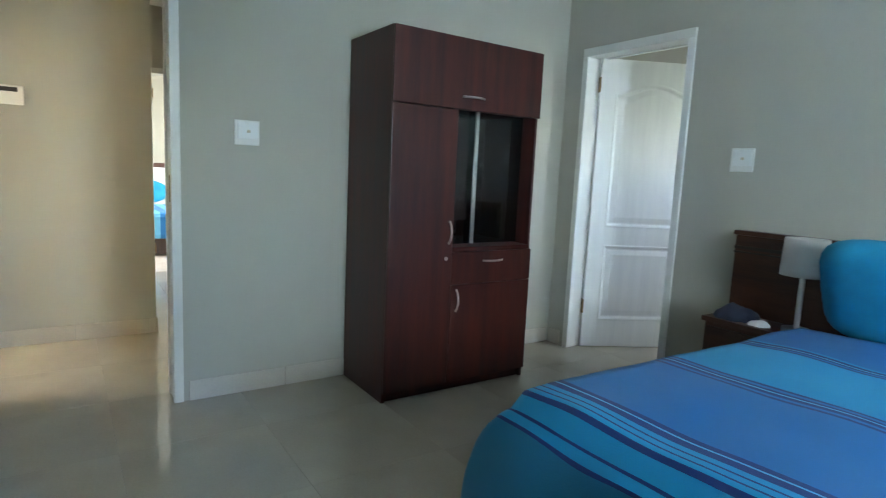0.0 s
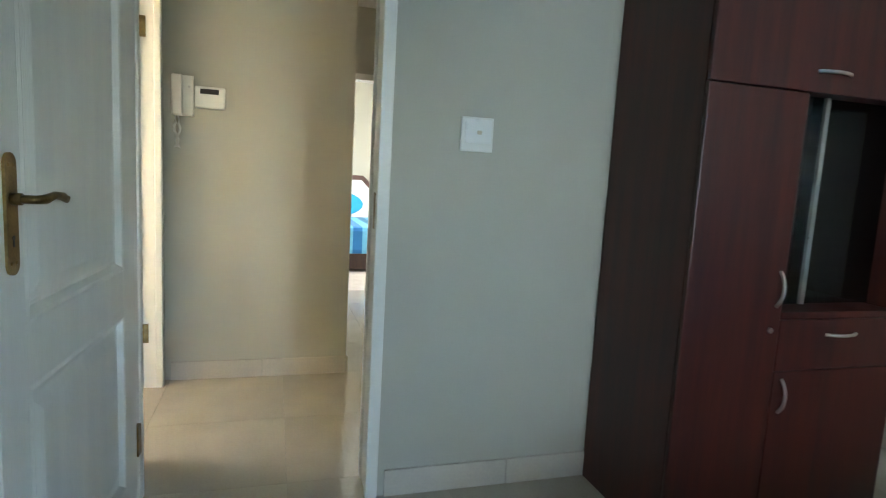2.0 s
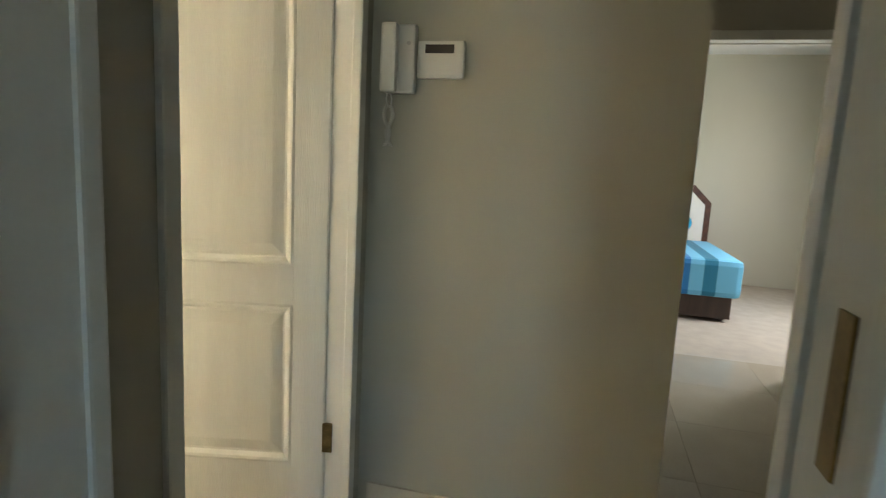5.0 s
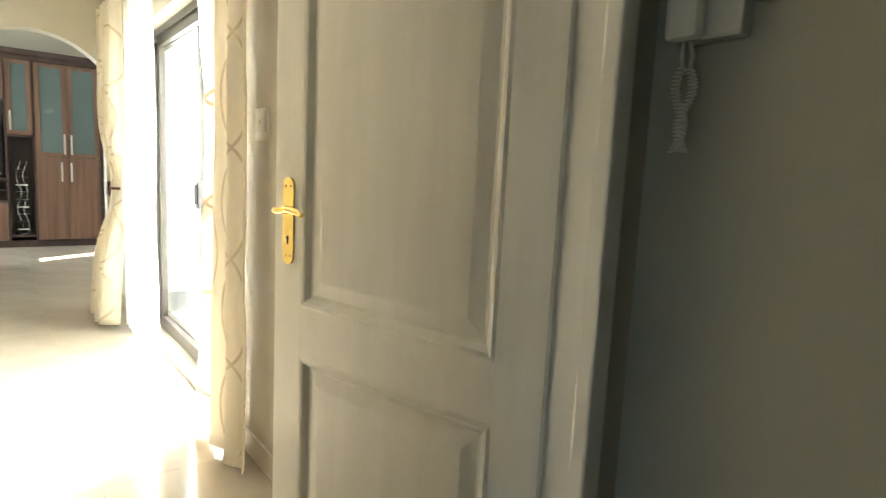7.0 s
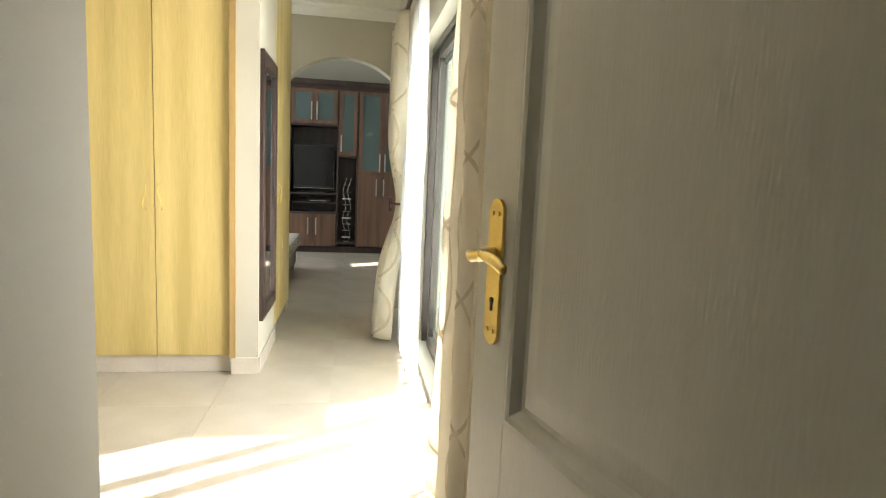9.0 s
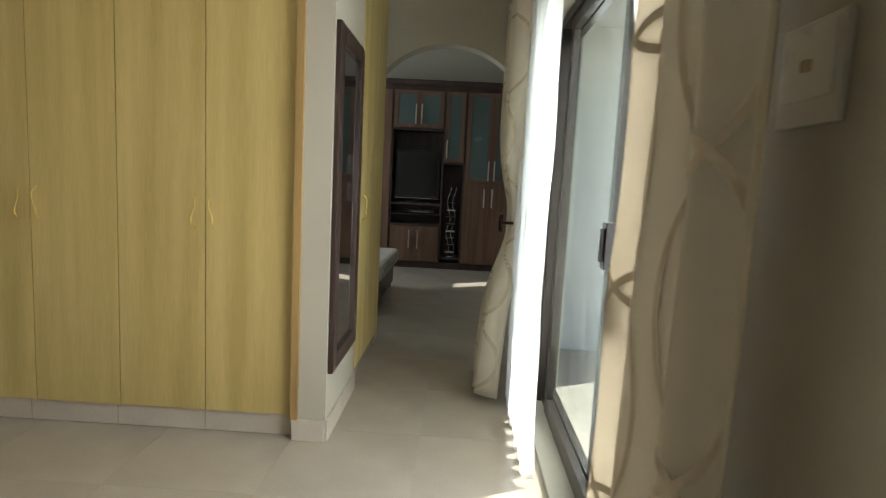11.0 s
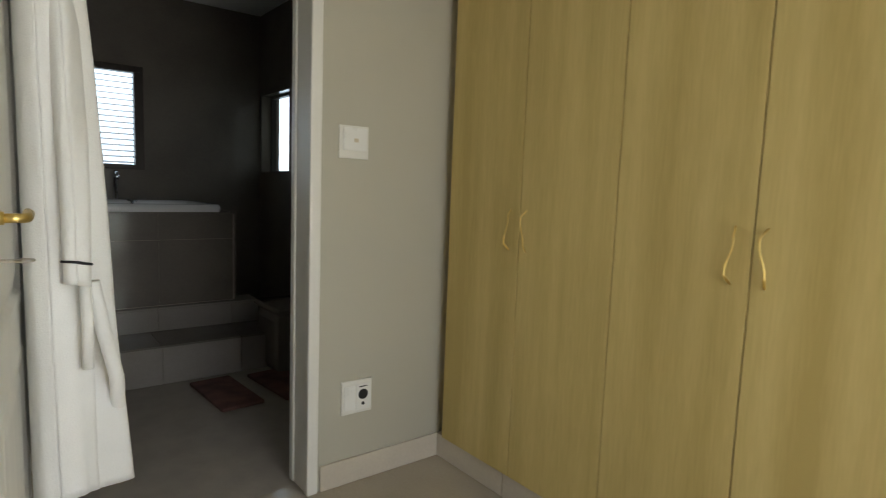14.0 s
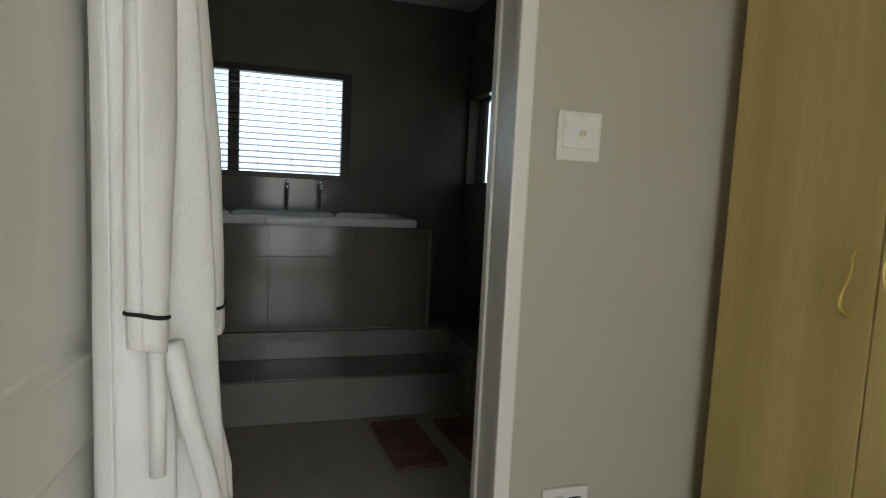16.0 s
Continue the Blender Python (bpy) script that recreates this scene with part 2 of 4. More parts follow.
# ---- structure ----
wall("wall_bedroom_east", "y", -3.58, 0.13, -1.353, -1.20, H, [(-0.905, -0.075, 0, 2.05)])
wall("wall_bedroom_south", "x", -6.15, -1.353, -3.58, -3.43, H, [(-2.33, -1.53, 0, 2.05)])
wall("wall_bedroom_north", "x", -6.15, -1.353, 0.035, 0.13, H)
wall("wall_bedroom_west", "y", -3.43, 0.035, -6.15, -6.0, H, [(-2.1, -1.3, 1.05, 1.85)])
wall("wall_hall_east", "y", -0.965, 0.13, 0.0, 0.15, H)
wall("wall_hall_cross", "x", -1.20, 0.0, 0.03, 0.13, H, [(-0.93, -0.085, 0, 2.05)])
wall("wall_hall_south", "x", -1.20, 2.03, -2.25, -2.10, H)
wall("wall_passage_north", "x", 0.15, 2.03, -0.965, -0.815, H)
wall("wall_passage_end", "y", -2.10, -0.965, 1.95, 2.08, H, [(-1.99, -1.17, 0, 2.05)])
wall("wall_guest_north", "x", 2.08, 5.6, -0.75, -0.60, H)
wall("wall_guest_south", "x", 2.08, 5.6, -3.4, -3.25, H, [(3.0, 3.8, 1.1, 1.9)])
wall("wall_guest_east", "y", -3.25, -0.75, 5.6, 5.75, H)
wall("wall_guest_west_side", "y", -3.25, -2.10, 1.95, 2.08, H)
wall("wall_guest_west_return", "y", -0.965, -0.60, 1.95, 2.08, H)
wall("wall_washroom_west", "y", -5.5, -3.58, -3.75, -3.6, H, [(-4.7, -4.3, 1.3, 1.8)])
wall("wall_washroom_south", "x", -3.75, -1.2, -5.65, -5.5, H)
wall("wall_washroom_east", "y", -5.5, -3.58, -1.35, -1.2, H)
wall("wall_entry_west", "y", 0.13, 1.05, -1.05, -0.93, H)
wall("wall_dressing_south", "x", -3.05, -1.05, 0.93, 1.05, H)
wall("wall_dressing_west", "y", 1.05, 4.1, -3.05, -2.905, H, [(2.06, 2.925, 0, 2.05)])
wall("wall_dressing_east", "y", 0.13, 5.25, -0.05, 0.15, H, [(1.95, 4.15, 0.02, 2.12)])
wall("wall_wardrobe_back", "x", -2.905, -1.195, 4.1, 4.2, H)
wall("wall_mirror_pier", "y", 3.472, 4.17, -1.195, -1.04, H)
wall("wall_niche_back", "y", 4.17, 5.25, -1.75, -1.65, H)
# the opening in the lounge's west wall is unseen, added for the fill lamp
wall("wall_lounge_west", "y", 5.40, 9.5, -4.15, -4.0, 3.3, [(6.6, 8.2, 0.9, 2.1)])
wall("wall_lounge_north", "x", -4.15, 1.75, 9.5, 9.65, 3.3)
wall("wall_lounge_east", "y", 5.25, 9.5, 1.6, 1.75, 3.3, [(8.72, 9.08, 0.9, 2.3)])
wall("wall_lounge_south_west", "x", -4.15, -1.65, 5.25, 5.40, 3.3)
wall("wall_lounge_south_east", "x", 0.0, 1.6, 5.25, 5.40, 3.3, (), PLASTER, "white plastered outside wall beside a patio")
BT = "dark taupe tiled bathroom wall"
wall("wall_bathroom_west", "y", 0.9, 3.87, -5.80, -5.65, 2.5, [(1.30, 2.85, 1.25, 1.96)], BATHTILE, BT)
wall("wall_bathroom_north", "x", -5.65, -3.05, 3.72, 3.87, 2.5, [(-5.62, -5.06, 1.26, 1.87)], BATHTILE, BT)
wall("wall_bathroom_south", "x", -5.65, -3.05, 0.9, 1.05, 2.5, (), BATHTILE, BT)
tagged(part("wall_bathroom_east", boxes((-3.062, -3.051, 1.05, 2.02, 0, 2.5), (-3.062, -3.051, 2.93, 3.72, 0, 2.5)), BATHTILE), BT, "wall", kind="structure")

# arch between dressing passage and lounge
bm = bmesh.new()
AL, AR, SPRING, RISE = -1.10, -0.10, 1.99, 0.245
pts = [(-1.65, 0), (AL, 0), (AL, SPRING)]
rad = (0.25 * (AR - AL) ** 2 + RISE ** 2) / (2 * RISE)
for i in range(1, 24):
    x = AL + (AR - AL) * i / 24
    pts.append((x, SPRING + RISE - rad + math.sqrt(rad ** 2 - (x - (AL + AR) / 2) ** 2)))
top = pts[2:] + [(AR, SPRING)]
box(bm, -1.65, AL, 5.25, 5.40, 0, 3.3)
box(bm, AR, 0.0, 5.25, 5.40, 0, 3.3)
for (xa, za), (xb, zb) in zip(top, top[1:]):
    prism(bm, [(xa, za), (xb, zb), (xb, 3.3), (xa, 3.3)], "xz", 5.25, 5.40)
tagged(part("wall_arch", bm, PAINT), "taupe plaster wall with a flat-arched opening", "wall", kind="structure")

tagged(part("ceiling", boxes((-6.15, 0.15, -0.6, 5.25, H, H + 0.12), (-6.15, 2.08, -3.58, -0.6, H, H + 0.12), (2.08, 5.75, -3.4, -0.6, H, H + 0.12), (-3.75, -1.2, -5.65, -3.58, H, H + 0.12),
       (-5.8, -3.05, 0.9, 3.87, 2.5, 2.6)), CEIL), "white plasterboard ceiling", "ceiling", kind="structure")
tagged(part("ceiling_lounge", boxes((-4.15, 1.75, 5.25, 9.65, 3.3, 3.4)), CEIL), "high white plasterboard ceiling", "ceiling", kind="structure")


def cornice(name, rows):
    bm = bmesh.new()
    for along, a0, a1, f, s in rows:
        prof = [(f, H), (f + s * 0.09, H), (f + s * 0.085, H - 0.015), (f + s * 0.05, H - 0.03), (f + s * 0.03, H - 0.06), (f + s * 0.012, H - 0.075), (f, H - 0.09)]
        prism(bm, prof, "yz" if along == "x" else "xz", a0, a1)
    tagged(part(name, bm, CEIL), "white moulded plaster cornice", "cornice", kind="structure")


cornice("cornice_dressing", [("x", -1.65, 0, 5.249, -1), ("y", 0.14, 5.2, -0.051, -1), ("y", 3.5, 4.1, -1.039, 1)])
cornice("cornice_bedroom", [("y", -3.42, 0.03, -1.354, -1), ("x", -5.9, -1.36, -3.429, 1)])


# skirting of tile pieces, each a piece of the baseboard
base = tagged(new("baseboard"), "cream glazed skirting tiles along the walls", "skirting", kind="structure")
skirt_meshes = {}


def skirting(along, a0, a1, f, s):
    """Pieces from a0 to a1 against the face f, proud on the side s."""
    n = max(1, round((a1 - a0) / 0.5))
    step = (a1 - a0) / n
    key = (along, round(step, 4), s)
    if key not in skirt_meshes:
        g = 0.0012
        d = (0, s * 0.011)
        r = (g, step - g, *d, 0, 0.102) if along == "x" else (*d, g, step - g, 0, 0.102)
        skirt_meshes[key] = mesh_of("skirting_tile", boxes(r, bevel=0.002), SKIRT)
    for i in range(n):
        ob = new("skirting_tile", skirt_meshes[key])
        ob.location = (a0 + i * step, f, 0.001) if along == "x" else (f, a0 + i * step, 0.001)
        ob.parent = base


skirting("y", -3.40, -0.945, -1.354, -1)
skirting("x", -1.48, -1.37, -3.429, 1)
skirting("x", -6.0, -2.40, -3.429, 1)
skirting("y", -0.965, -0.005, -0.001, -1)
skirting("x", 0.0, 1.94, -0.966, -1)
skirting("y", 2.95, 3.565, -2.904, 1)
skirting("x", -1.195, -1.04, 3.471, -1)
skirting("y", 3.475, 4.17, -1.039, 1)
skirting("y", 0.14, 1.94, -0.051, -1)
skirting("y", 4.17, 5.24, -0.051, -1)
skirting("y", 0.14, 1.04, -0.929, 1)
skirting("x", -0.98, -0.94, 1.051, 1)
skirting("x", -1.13, -1.105, 5.249, -1)
skirting("y", 1.06, 1.98, -2.904, 1)


# ---- doors ----
def door_frame(name, along, a0, a1, f0, f1, height=2.05):
    """A white moulded frame lining an opening a0..a1 in a wall with faces f0 and f1."""
    top_ob = tagged(new(name), "white enamelled door frame with moulded architraves", "door frame", kind="structure")
    w, proud = 0.045, 0.014
    def row(u0, u1, v0, v1, z0, z1):
        return (u0, u1, v0, v1, z0, z1) if along == "x" else (v0, v1, u0, u1, z0, z1)
    for jn, u0, u1 in (("jamb", a0 - w + 0.03, a0 + 0.03), ("jamb", a1 - 0.03, a1 + w - 0.03)):
        bm = boxes(row(u0, u1, f0 - proud, f0 + 0.02, 0, height - 0.0305), row(u0, u1, f1 - 0.02, f1 + proud, 0, height - 0.0305), bevel=0.006)
        inner = (a0 + 0.0, a0 + 0.022) if u0 < (a0 + a1) / 2 else (a1 - 0.022, a1)
        box(bm, *row(*inner, f0 + 0.02, f1 - 0.02, 0, height - 0.031))
        part(jn, bm, WHITE, top_ob)
    bm = boxes(row(a0 - w + 0.03, a1 + w - 0.03, f0 - proud, f0 + 0.02, height - 0.03, height + 0.025), row(a0 - w + 0.03, a1 + w - 0.03, f1 - 0.02, f1 + proud, height - 0.03, height + 0.025), bevel=0.006)
    box(bm, *row(a0, a1, f0 + 0.02, f1 - 0.02, height - 0.022, height))
    part("head", bm, WHITE, top_ob)
    return top_ob


def lever(parent, x, z, side, metal, key=False):
    """Long plate with a scrolled lever on one face of a leaf (leaf along local x, faces at +-y)."""
    y = side * 0.02
    bm = bmesh.new()
    out = []
    for i in range(9):
        a = math.pi * i / 8
        out.append((x + 0.021 * math.cos(a), z + 0.09 + 0.02 * math.sin(a)))
    for i in range(9):
        a = math.pi + math.pi * i / 8
        out.append((x + 0.021 * math.cos(a), z - 0.09 + 0.02 * math.sin(a)))
    prism(bm, out, "xz", y, y + side * 0.005)
    for dz in (0.088, -0.088):
        for dx in (-0.009, 0.009):
            disc(bm, (x + dx, y + side * 0.006, z + dz), (0, 1, 0), 0.0035, 0.003, 10)
    plate = part("handle_plate", bm, metal, parent)
    bm = bmesh.new()
    disc(bm, (x, y + side * 0.012, z + 0.028), (0, 1, 0), 0.011, 0.018, 16)
    tube(bm, [(x, y + side * 0.012, z + 0.028), (x, y + side * 0.045, z + 0.028), (x - 0.02, y + side * 0.05, z + 0.028), (x - 0.06, y + side * 0.05, z + 0.034),
              (x - 0.095, y + side * 0.05, z + 0.030), (x - 0.112, y + side * 0.05, z + 0.022), (x - 0.118, y + side * 0.052, z + 0.028)], [0.008, 0.008, 0.009, 0.0075, 0.0085, 0.006, 0.004], 10)
    part("lever", bm, metal, plate, smooth=True)
    bm = bmesh.new()
    disc(bm, (x, y + side * 0.0056, z - 0.042), (0, 1, 0), 0.0045, 0.002, 12)
    box(bm, x - 0.002, x + 0.002, y + side * 0.0046, y + side * 0.0066, z - 0.058, z - 0.042)
    part("keyhole", bm, BLACK, plate)
    if key:
        bm = bmesh.new()
        tube(bm, [(x, y, z - 0.042), (x, y + side * 0.035, z - 0.042)], 0.003)
        tube(bm, [(x + 0.012 * math.sin(a), y + side * (0.046 - 0.012 * math.cos(a)), z - 0.042) for a in [k * math.tau / 14 for k in range(15)]], 0.0028)
        part("key", bm, STEEL, plate, "steel key in the lock")


def door_leaf(name, hinge, angle, label, handle_side, metal, width=0.806, height=2.025, key=False, lever_both=False):
    """Moulded two-panel leaf; local x runs from the hinge to the lock edge, turned by angle degrees about the hinge."""
    ob = thing(name, pose(*hinge, 0, 0, angle), label, "door", kind="structure")
    st, z0 = 0.108, 0.006
    lo0, lo1, up0, up1, arch = 0.20, 0.75, 0.875, 1.80, 0.075
    bm = boxes((0, st, -0.02, 0.02, z0, height), (width - st, width, -0.02, 0.02, z0, height), bevel=0.002)
    box(bm, st, width - st, -0.0195, 0.0195, z0, lo0)
    box(bm, st, width - st, -0.0195, 0.0195, lo1, up0)
    n = 14
    curve = [(st + (width - 2 * st) * i / n, up1 + arch * math.sin(math.pi * i / n) ** 1.6) for i in range(n + 1)]
    for (xa, za), (xb, zb) in zip(curve, curve[1:]):
        prism(bm, [(xa, za), (xb, zb), (xb, height), (xa, height)], "xz", -0.0195, 0.0195)
    box(bm, st - 0.002, width - st + 0.002, -0.005, 0.005, lo0 - 0.002, up1 + arch)
    part("leaf_frame", bm, DOORW, ob)
    for pn, a, b, crown in (("lower_panel", lo0, lo1, 0), ("upper_panel", up0, up1, arch)):
        bm = bmesh.new()
        for s in (-1, 1):
            def outline(inset):
                pts = [(st + inset, a + inset), (width - st - inset, a + inset)]
                for i in range(n, -1, -1):
                    x = st + inset + (width - 2 * st - 2 * inset) * i / n
                    pts.append((x, b - inset + crown * math.sin(math.pi * i / n) ** 1.6))
                return pts
            loops = [[bm.verts.new((x, s * y, z)) for x, z in outline(inset)] for inset, y in ((0.0, 0.0195), (0.008, 0.0225), (0.016, 0.020), (0.028, 0.0075), (0.036, 0.0065), (0.07, 0.0150), (0.074, 0.0155))]
            for la, lb in zip(loops, loops[1:]):
                for i in range(len(la)):
                    j = (i + 1) % len(la)
                    bm.faces.new((la[i], la[j], lb[j], lb[i]))
            bm.faces.new(loops[-1])
        part(pn, bm, DOORW, ob)
    for s in ((handle_side, -handle_side) if lever_both else (handle_side,)):
        lever(ob, width - 0.06, 1.09, s, metal, key)
    part("lock_plate", boxes((width - 0.0005, width + 0.0025, -0.011, 0.011, 1.02, 1.19), (width, width + 0.009, -0.006, 0.006, 1.12, 1.14), bevel=0.001), OLDBRASS, ob, "aged brass mortice lock plate")
    for z in (0.25, 1.80):
        bm = boxes((-0.004, 0.0, -0.018, 0.018, z, z + 0.1))
        disc(bm, (-0.004, -handle_side * 0.022, z + 0.05), (0, 0, 1), 0.006, 0.1, 10)
        box(bm, -0.03, 0.002, handle_side * 0.012, handle_side * 0.026, z, z + 0.1)
        part("hinge", bm, OLDBRASS, ob)
    return ob


door_frame("door_frame_bedroom", "y", -0.905, -0.075, -1.353, -1.20)
door_frame("door_frame_dressing", "x", -0.93, -0.085, 0.03, 0.13)
door_frame("door_frame_washroom", "x", -2.33, -1.53, -3.58, -3.43)
door_frame("door_frame_bathroom", "y", 2.06, 2.925, -3.05, -2.905)
door_frame("door_frame_guest", "y", -1.99, -1.17, 1.95, 2.08)
D = "white moulded two-panel door standing open, "
door_leaf("door_1", (-1.392, -0.105, 0), 176.8, D + "aged brass handle", 1, OLDBRASS)
door_leaf("door_2", (-0.097, 0.118, 0), 103.2, D + "polished brass handle", 1, BRASS)
door_leaf("door_3", (-1.565, -3.545, 0), 242, D + "steel handle", 1, STEEL)
door_leaf("door_4", (-2.885, 2.035, 0), -4.5, D + "brass handle and key, robe hung on it", 1, BRASS, key=True)
door_leaf("door_5", (2.10, -1.20, 0), 8, D + "into a guest bedroom", -1, STEEL)
for nm, rows in (("strike_plate", (-2.93, -2.900, 2.9005, 2.904, 1.03, 1.16)), ("strike_plate", (-1.30, -1.27, -0.884, -0.880, 1.0, 1.13))):
    tagged(part(nm, boxes(rows, bevel=0.001), OLDBRASS), "aged brass strike plate let into a door jamb", "strike plate")

# ---- outside ----
tagged(part("ground", boxes((-60, 60, -60, 60, -0.25, -0.12)), GREEN), "green lawn around the house", "ground", kind="structure")
tagged(part("pavement", boxes((0.15, 4.2, 0.5, 10, -0.12, -0.015)), PATIO), "pale paved patio outside the sliding door", "patio", kind="structure")
tagged(part("garden_wall", boxes((4.2, 4.4, -0.4, 12, -0.12, 1.1), bevel=0.01), PLASTER), "white plastered garden wall beside a patio", "wall", kind="structure")

tagged(part("roof_overhang", boxes((0.151, 1.74, 3.97, 5.249, 2.40, 2.52)), PLASTER), "white plastered overhang of the roof above a patio", "roof", kind="structure")

# ---- bedroom ----
def mahogany_cabinet():
    x0, x1, y0, y1 = -1.838, -1.358, -2.742, -1.784   # front, back, far end, near end
    ob = thing("display_cabinet", pose(x0, y1, 0), "dark mahogany display cabinet with glazed niche", "cabinet")
    # local: x to the back, y from 0 down to -w
    w, d, h = y1 - y0, x1 - x0, 1.897
    div = -0.385
    part("side_panel", boxes((0.0, d, -0.018, 0, 0, h), bevel=0.002), MAHOG, ob)
    part("side_panel", boxes((0.0, d, -w, -w + 0.018, 0, h), bevel=0.002), MAHOG, ob)
    part("back_panel", boxes((d - 0.012, d, -w + 0.018, -0.018, 0.02, h - 0.02)), MAHOG, ob)
    part("top_panel", boxes((0.0, d - 0.012, -w + 0.018, -0.018, h - 0.02, h), bevel=0.002), MAHOG, ob)
    part("divider", boxes((0.004, d - 0.014, div - 0.018, div, 0.05, 1.545)), MAHOG, ob)
    part("plinth", boxes((0.02, 0.038, -w + 0.018, -0.018, 0, 0.05)), MAHOG, ob)
    part("shelf", boxes((-0.012, d - 0.014, -w + 0.0185, div - 0.0185, 0.785, 0.808), bevel=0.003), MAHOG, ob)
    part("shelf", boxes((0.0, d - 0.014, -w + 0.0185, -0.0185, 1.548, 1.562)), MAHOG, ob)
    flap = part("flap_door", boxes((-0.02, -0.001, -w, -0.0, 1.535, h - 0.002), bevel=0.004), MAHOG, ob)
    tall = part("tall_door", boxes((-0.018, -0.001, div - 0.006, 0, 0.055, 1.531), bevel=0.004), MAHOG, ob)
    low = part("lower_door", boxes((-0.018, -0.001, -w, div - 0.010, 0.055, 0.60), bevel=0.004), MAHOG, ob)
    drw = part("drawer_front", boxes((-0.018, -0.001, -w, div - 0.010, 0.604, 0.782), bevel=0.004), MAHOG, ob)

    def bow(parent, p, q, out):
        bm = bmesh.new()
        p, q = Vector(p), Vector(q)
        tube(bm, [p.lerp(q, k / 10) + Vector((-out * math.sin(math.pi * k / 10) ** 0.7, 0, 0)) for k in range(11)], 0.006, 8)
        part("handle", bm, STEEL, parent, "curved satin steel handle", smooth=True)
    bow(flap, (-0.02, -0.41, 1.60), (-0.02, -0.55, 1.60), 0.022)
    bow(tall, (-0.018, -0.365, 0.83), (-0.018, -0.365, 0.95), 0.024)
    bow(drw, (-0.018, -0.60, 0.728), (-0.018, -0.74, 0.728), 0.022)
    bow(low, (-0.018, -0.43, 0.455), (-0.018, -0.43, 0.575), 0.024)
    bm = bmesh.new()
    disc(bm, (-0.021, -0.35, 0.75), (1, 0, 0), 0.010, 0.008, 16)
    part("lock", bm, STEEL, tall)
    part("glass_door", boxes((0.095, 0.099, -0.60, div - 0.019, 0.812, 1.545)), SMOKE, ob, "sliding glass pane")
    part("glass_door", boxes((0.105, 0.109, -w + 0.02, -0.55, 0.812, 1.545)), SMOKE, ob, "sliding glass pane")
    part("glass_edge_strip", boxes((0.085, 0.099, -0.605, -0.585, 0.812, 1.545), bevel=0.002), STEEL, ob, "vertical aluminium strip on the glass")


mahogany_cabinet()


def wall_switch(name, centre, normal, label, size=0.122, socket=False):
    """A square plate on a wall; local x across, z up, faces -y."""
    rot = {"-x": -90, "+x": 90, "+y": 180, "-y": 0}[normal]
    ob = thing(name, pose(*centre, 0, 0, rot), label, "socket" if socket else "light switch")
    s = size / 2
    part("plate", boxes((-s, s, -0.011, 0, -s, s), bevel=0.003), PLASTIC, ob)
    if not socket:
        part("rocker", boxes((-s + 0.014, s - 0.008, -0.016, -0.010, -s + 0.03, s - 0.008), bevel=0.0025), ROCKER, ob)
        bm = bmesh.new()
        box(bm, -0.003, 0.014, -0.0172, -0.0158, 0.0, 0.014, bevel=0.003)
        part("indicator", bm, STITCH, ob)
    else:
        part("rocker", boxes((-s + 0.01, -0.010, -0.015, -0.010, -s + 0.018, s - 0.02), bevel=0.002), ROCKER, ob)
        bm = boxes((-0.004, s - 0.006, -0.014, -0.0105, -s + 0.012, s - 0.016), bevel=0.002)
        part("socket_face", bm, ROCKER, ob)
        bm = bmesh.new()
        disc(bm, (0.026, -0.0145, 0.008), (0, 1, 0), 0.021, 0.003, 24)
        disc(bm, (0.026, -0.0145, -0.03), (0, 1, 0), 0.007, 0.003, 14)
        part("socket_hole", bm, BLACK, ob)
        part("window_slot", boxes((0.008, 0.044, -0.0155, -0.0135, 0.038, 0.042)), BLACK, ob)
    return ob


wall_switch("light_switch", (-1.3535, -1.229, 1.356), "-x", "white square light switch on a bedroom wall")
wall_switch("light_switch", (-2.684, -3.4295, 1.342), "+y", "white square plate above a bedside table")
wall_switch("light_switch", (-0.0505, 1.655, 1.385), "-x", "cream light switch beside the patio curtain")
wall_switch("light_switch", (-2.9045, 3.072, 1.349), "+x", "white square light switch beside a bathroom door")
wall_switch("wall_socket", (-2.9045, 3.105, 0.354), "+x", "white wall socket with switch above skirting", 0.135, True)

# bed
BLUE, CYAN, DEEP, PALE, TEALB = (0.010, 0.16, 0.42), (0.008, 0.30, 0.56), (0.008, 0.035, 0.17), (0.14, 0.46, 0.70), (0.008, 0.17, 0.30)
stops = [(0.0, TEALB)]
stops += [(0.092, DEEP), (0.096, CYAN), (0.108, DEEP), (0.112, CYAN), (0.124, DEEP), (0.129, CYAN), (0.141, DEEP), (0.146, CYAN), (0.157, DEEP), (0.164, CYAN), (0.172, DEEP), (0.188, PALE), (0.192, DEEP), (0.204, BLUE),
          (0.44, DEEP), (0.449, BLUE), (0.455, DEEP), (0.467, PALE), (0.470, DEEP), (0.480, BLUE), (0.488, DEEP), (0.494, CYAN), (0.72, DEEP), (0.729, BLUE), (0.735, DEEP), (0.745, PALE), (0.749, DEEP), (0.758, CYAN), (0.766, BLUE)]
DUVET = striped("striped_duvet", stops, -1.28, -3.15)
bed = thing("bed", pose(0, 0, 0), "double bed with turquoise and blue striped duvet", "bed")
BX0, BX1, BY0, BY1, BT_ = -5.0, -3.19, -3.36, -1.52, 0.50
part("bed_base", boxes((BX0 + 0.02, BX1 - 0.02, BY0, BY1 - 0.03, 0.06, 0.30), bevel=0.01), NAVY, bed)
part("mattress", boxes((BX0, BX1, BY0, BY1, 0.30, BT_), bevel=0.04), PAPER, bed)
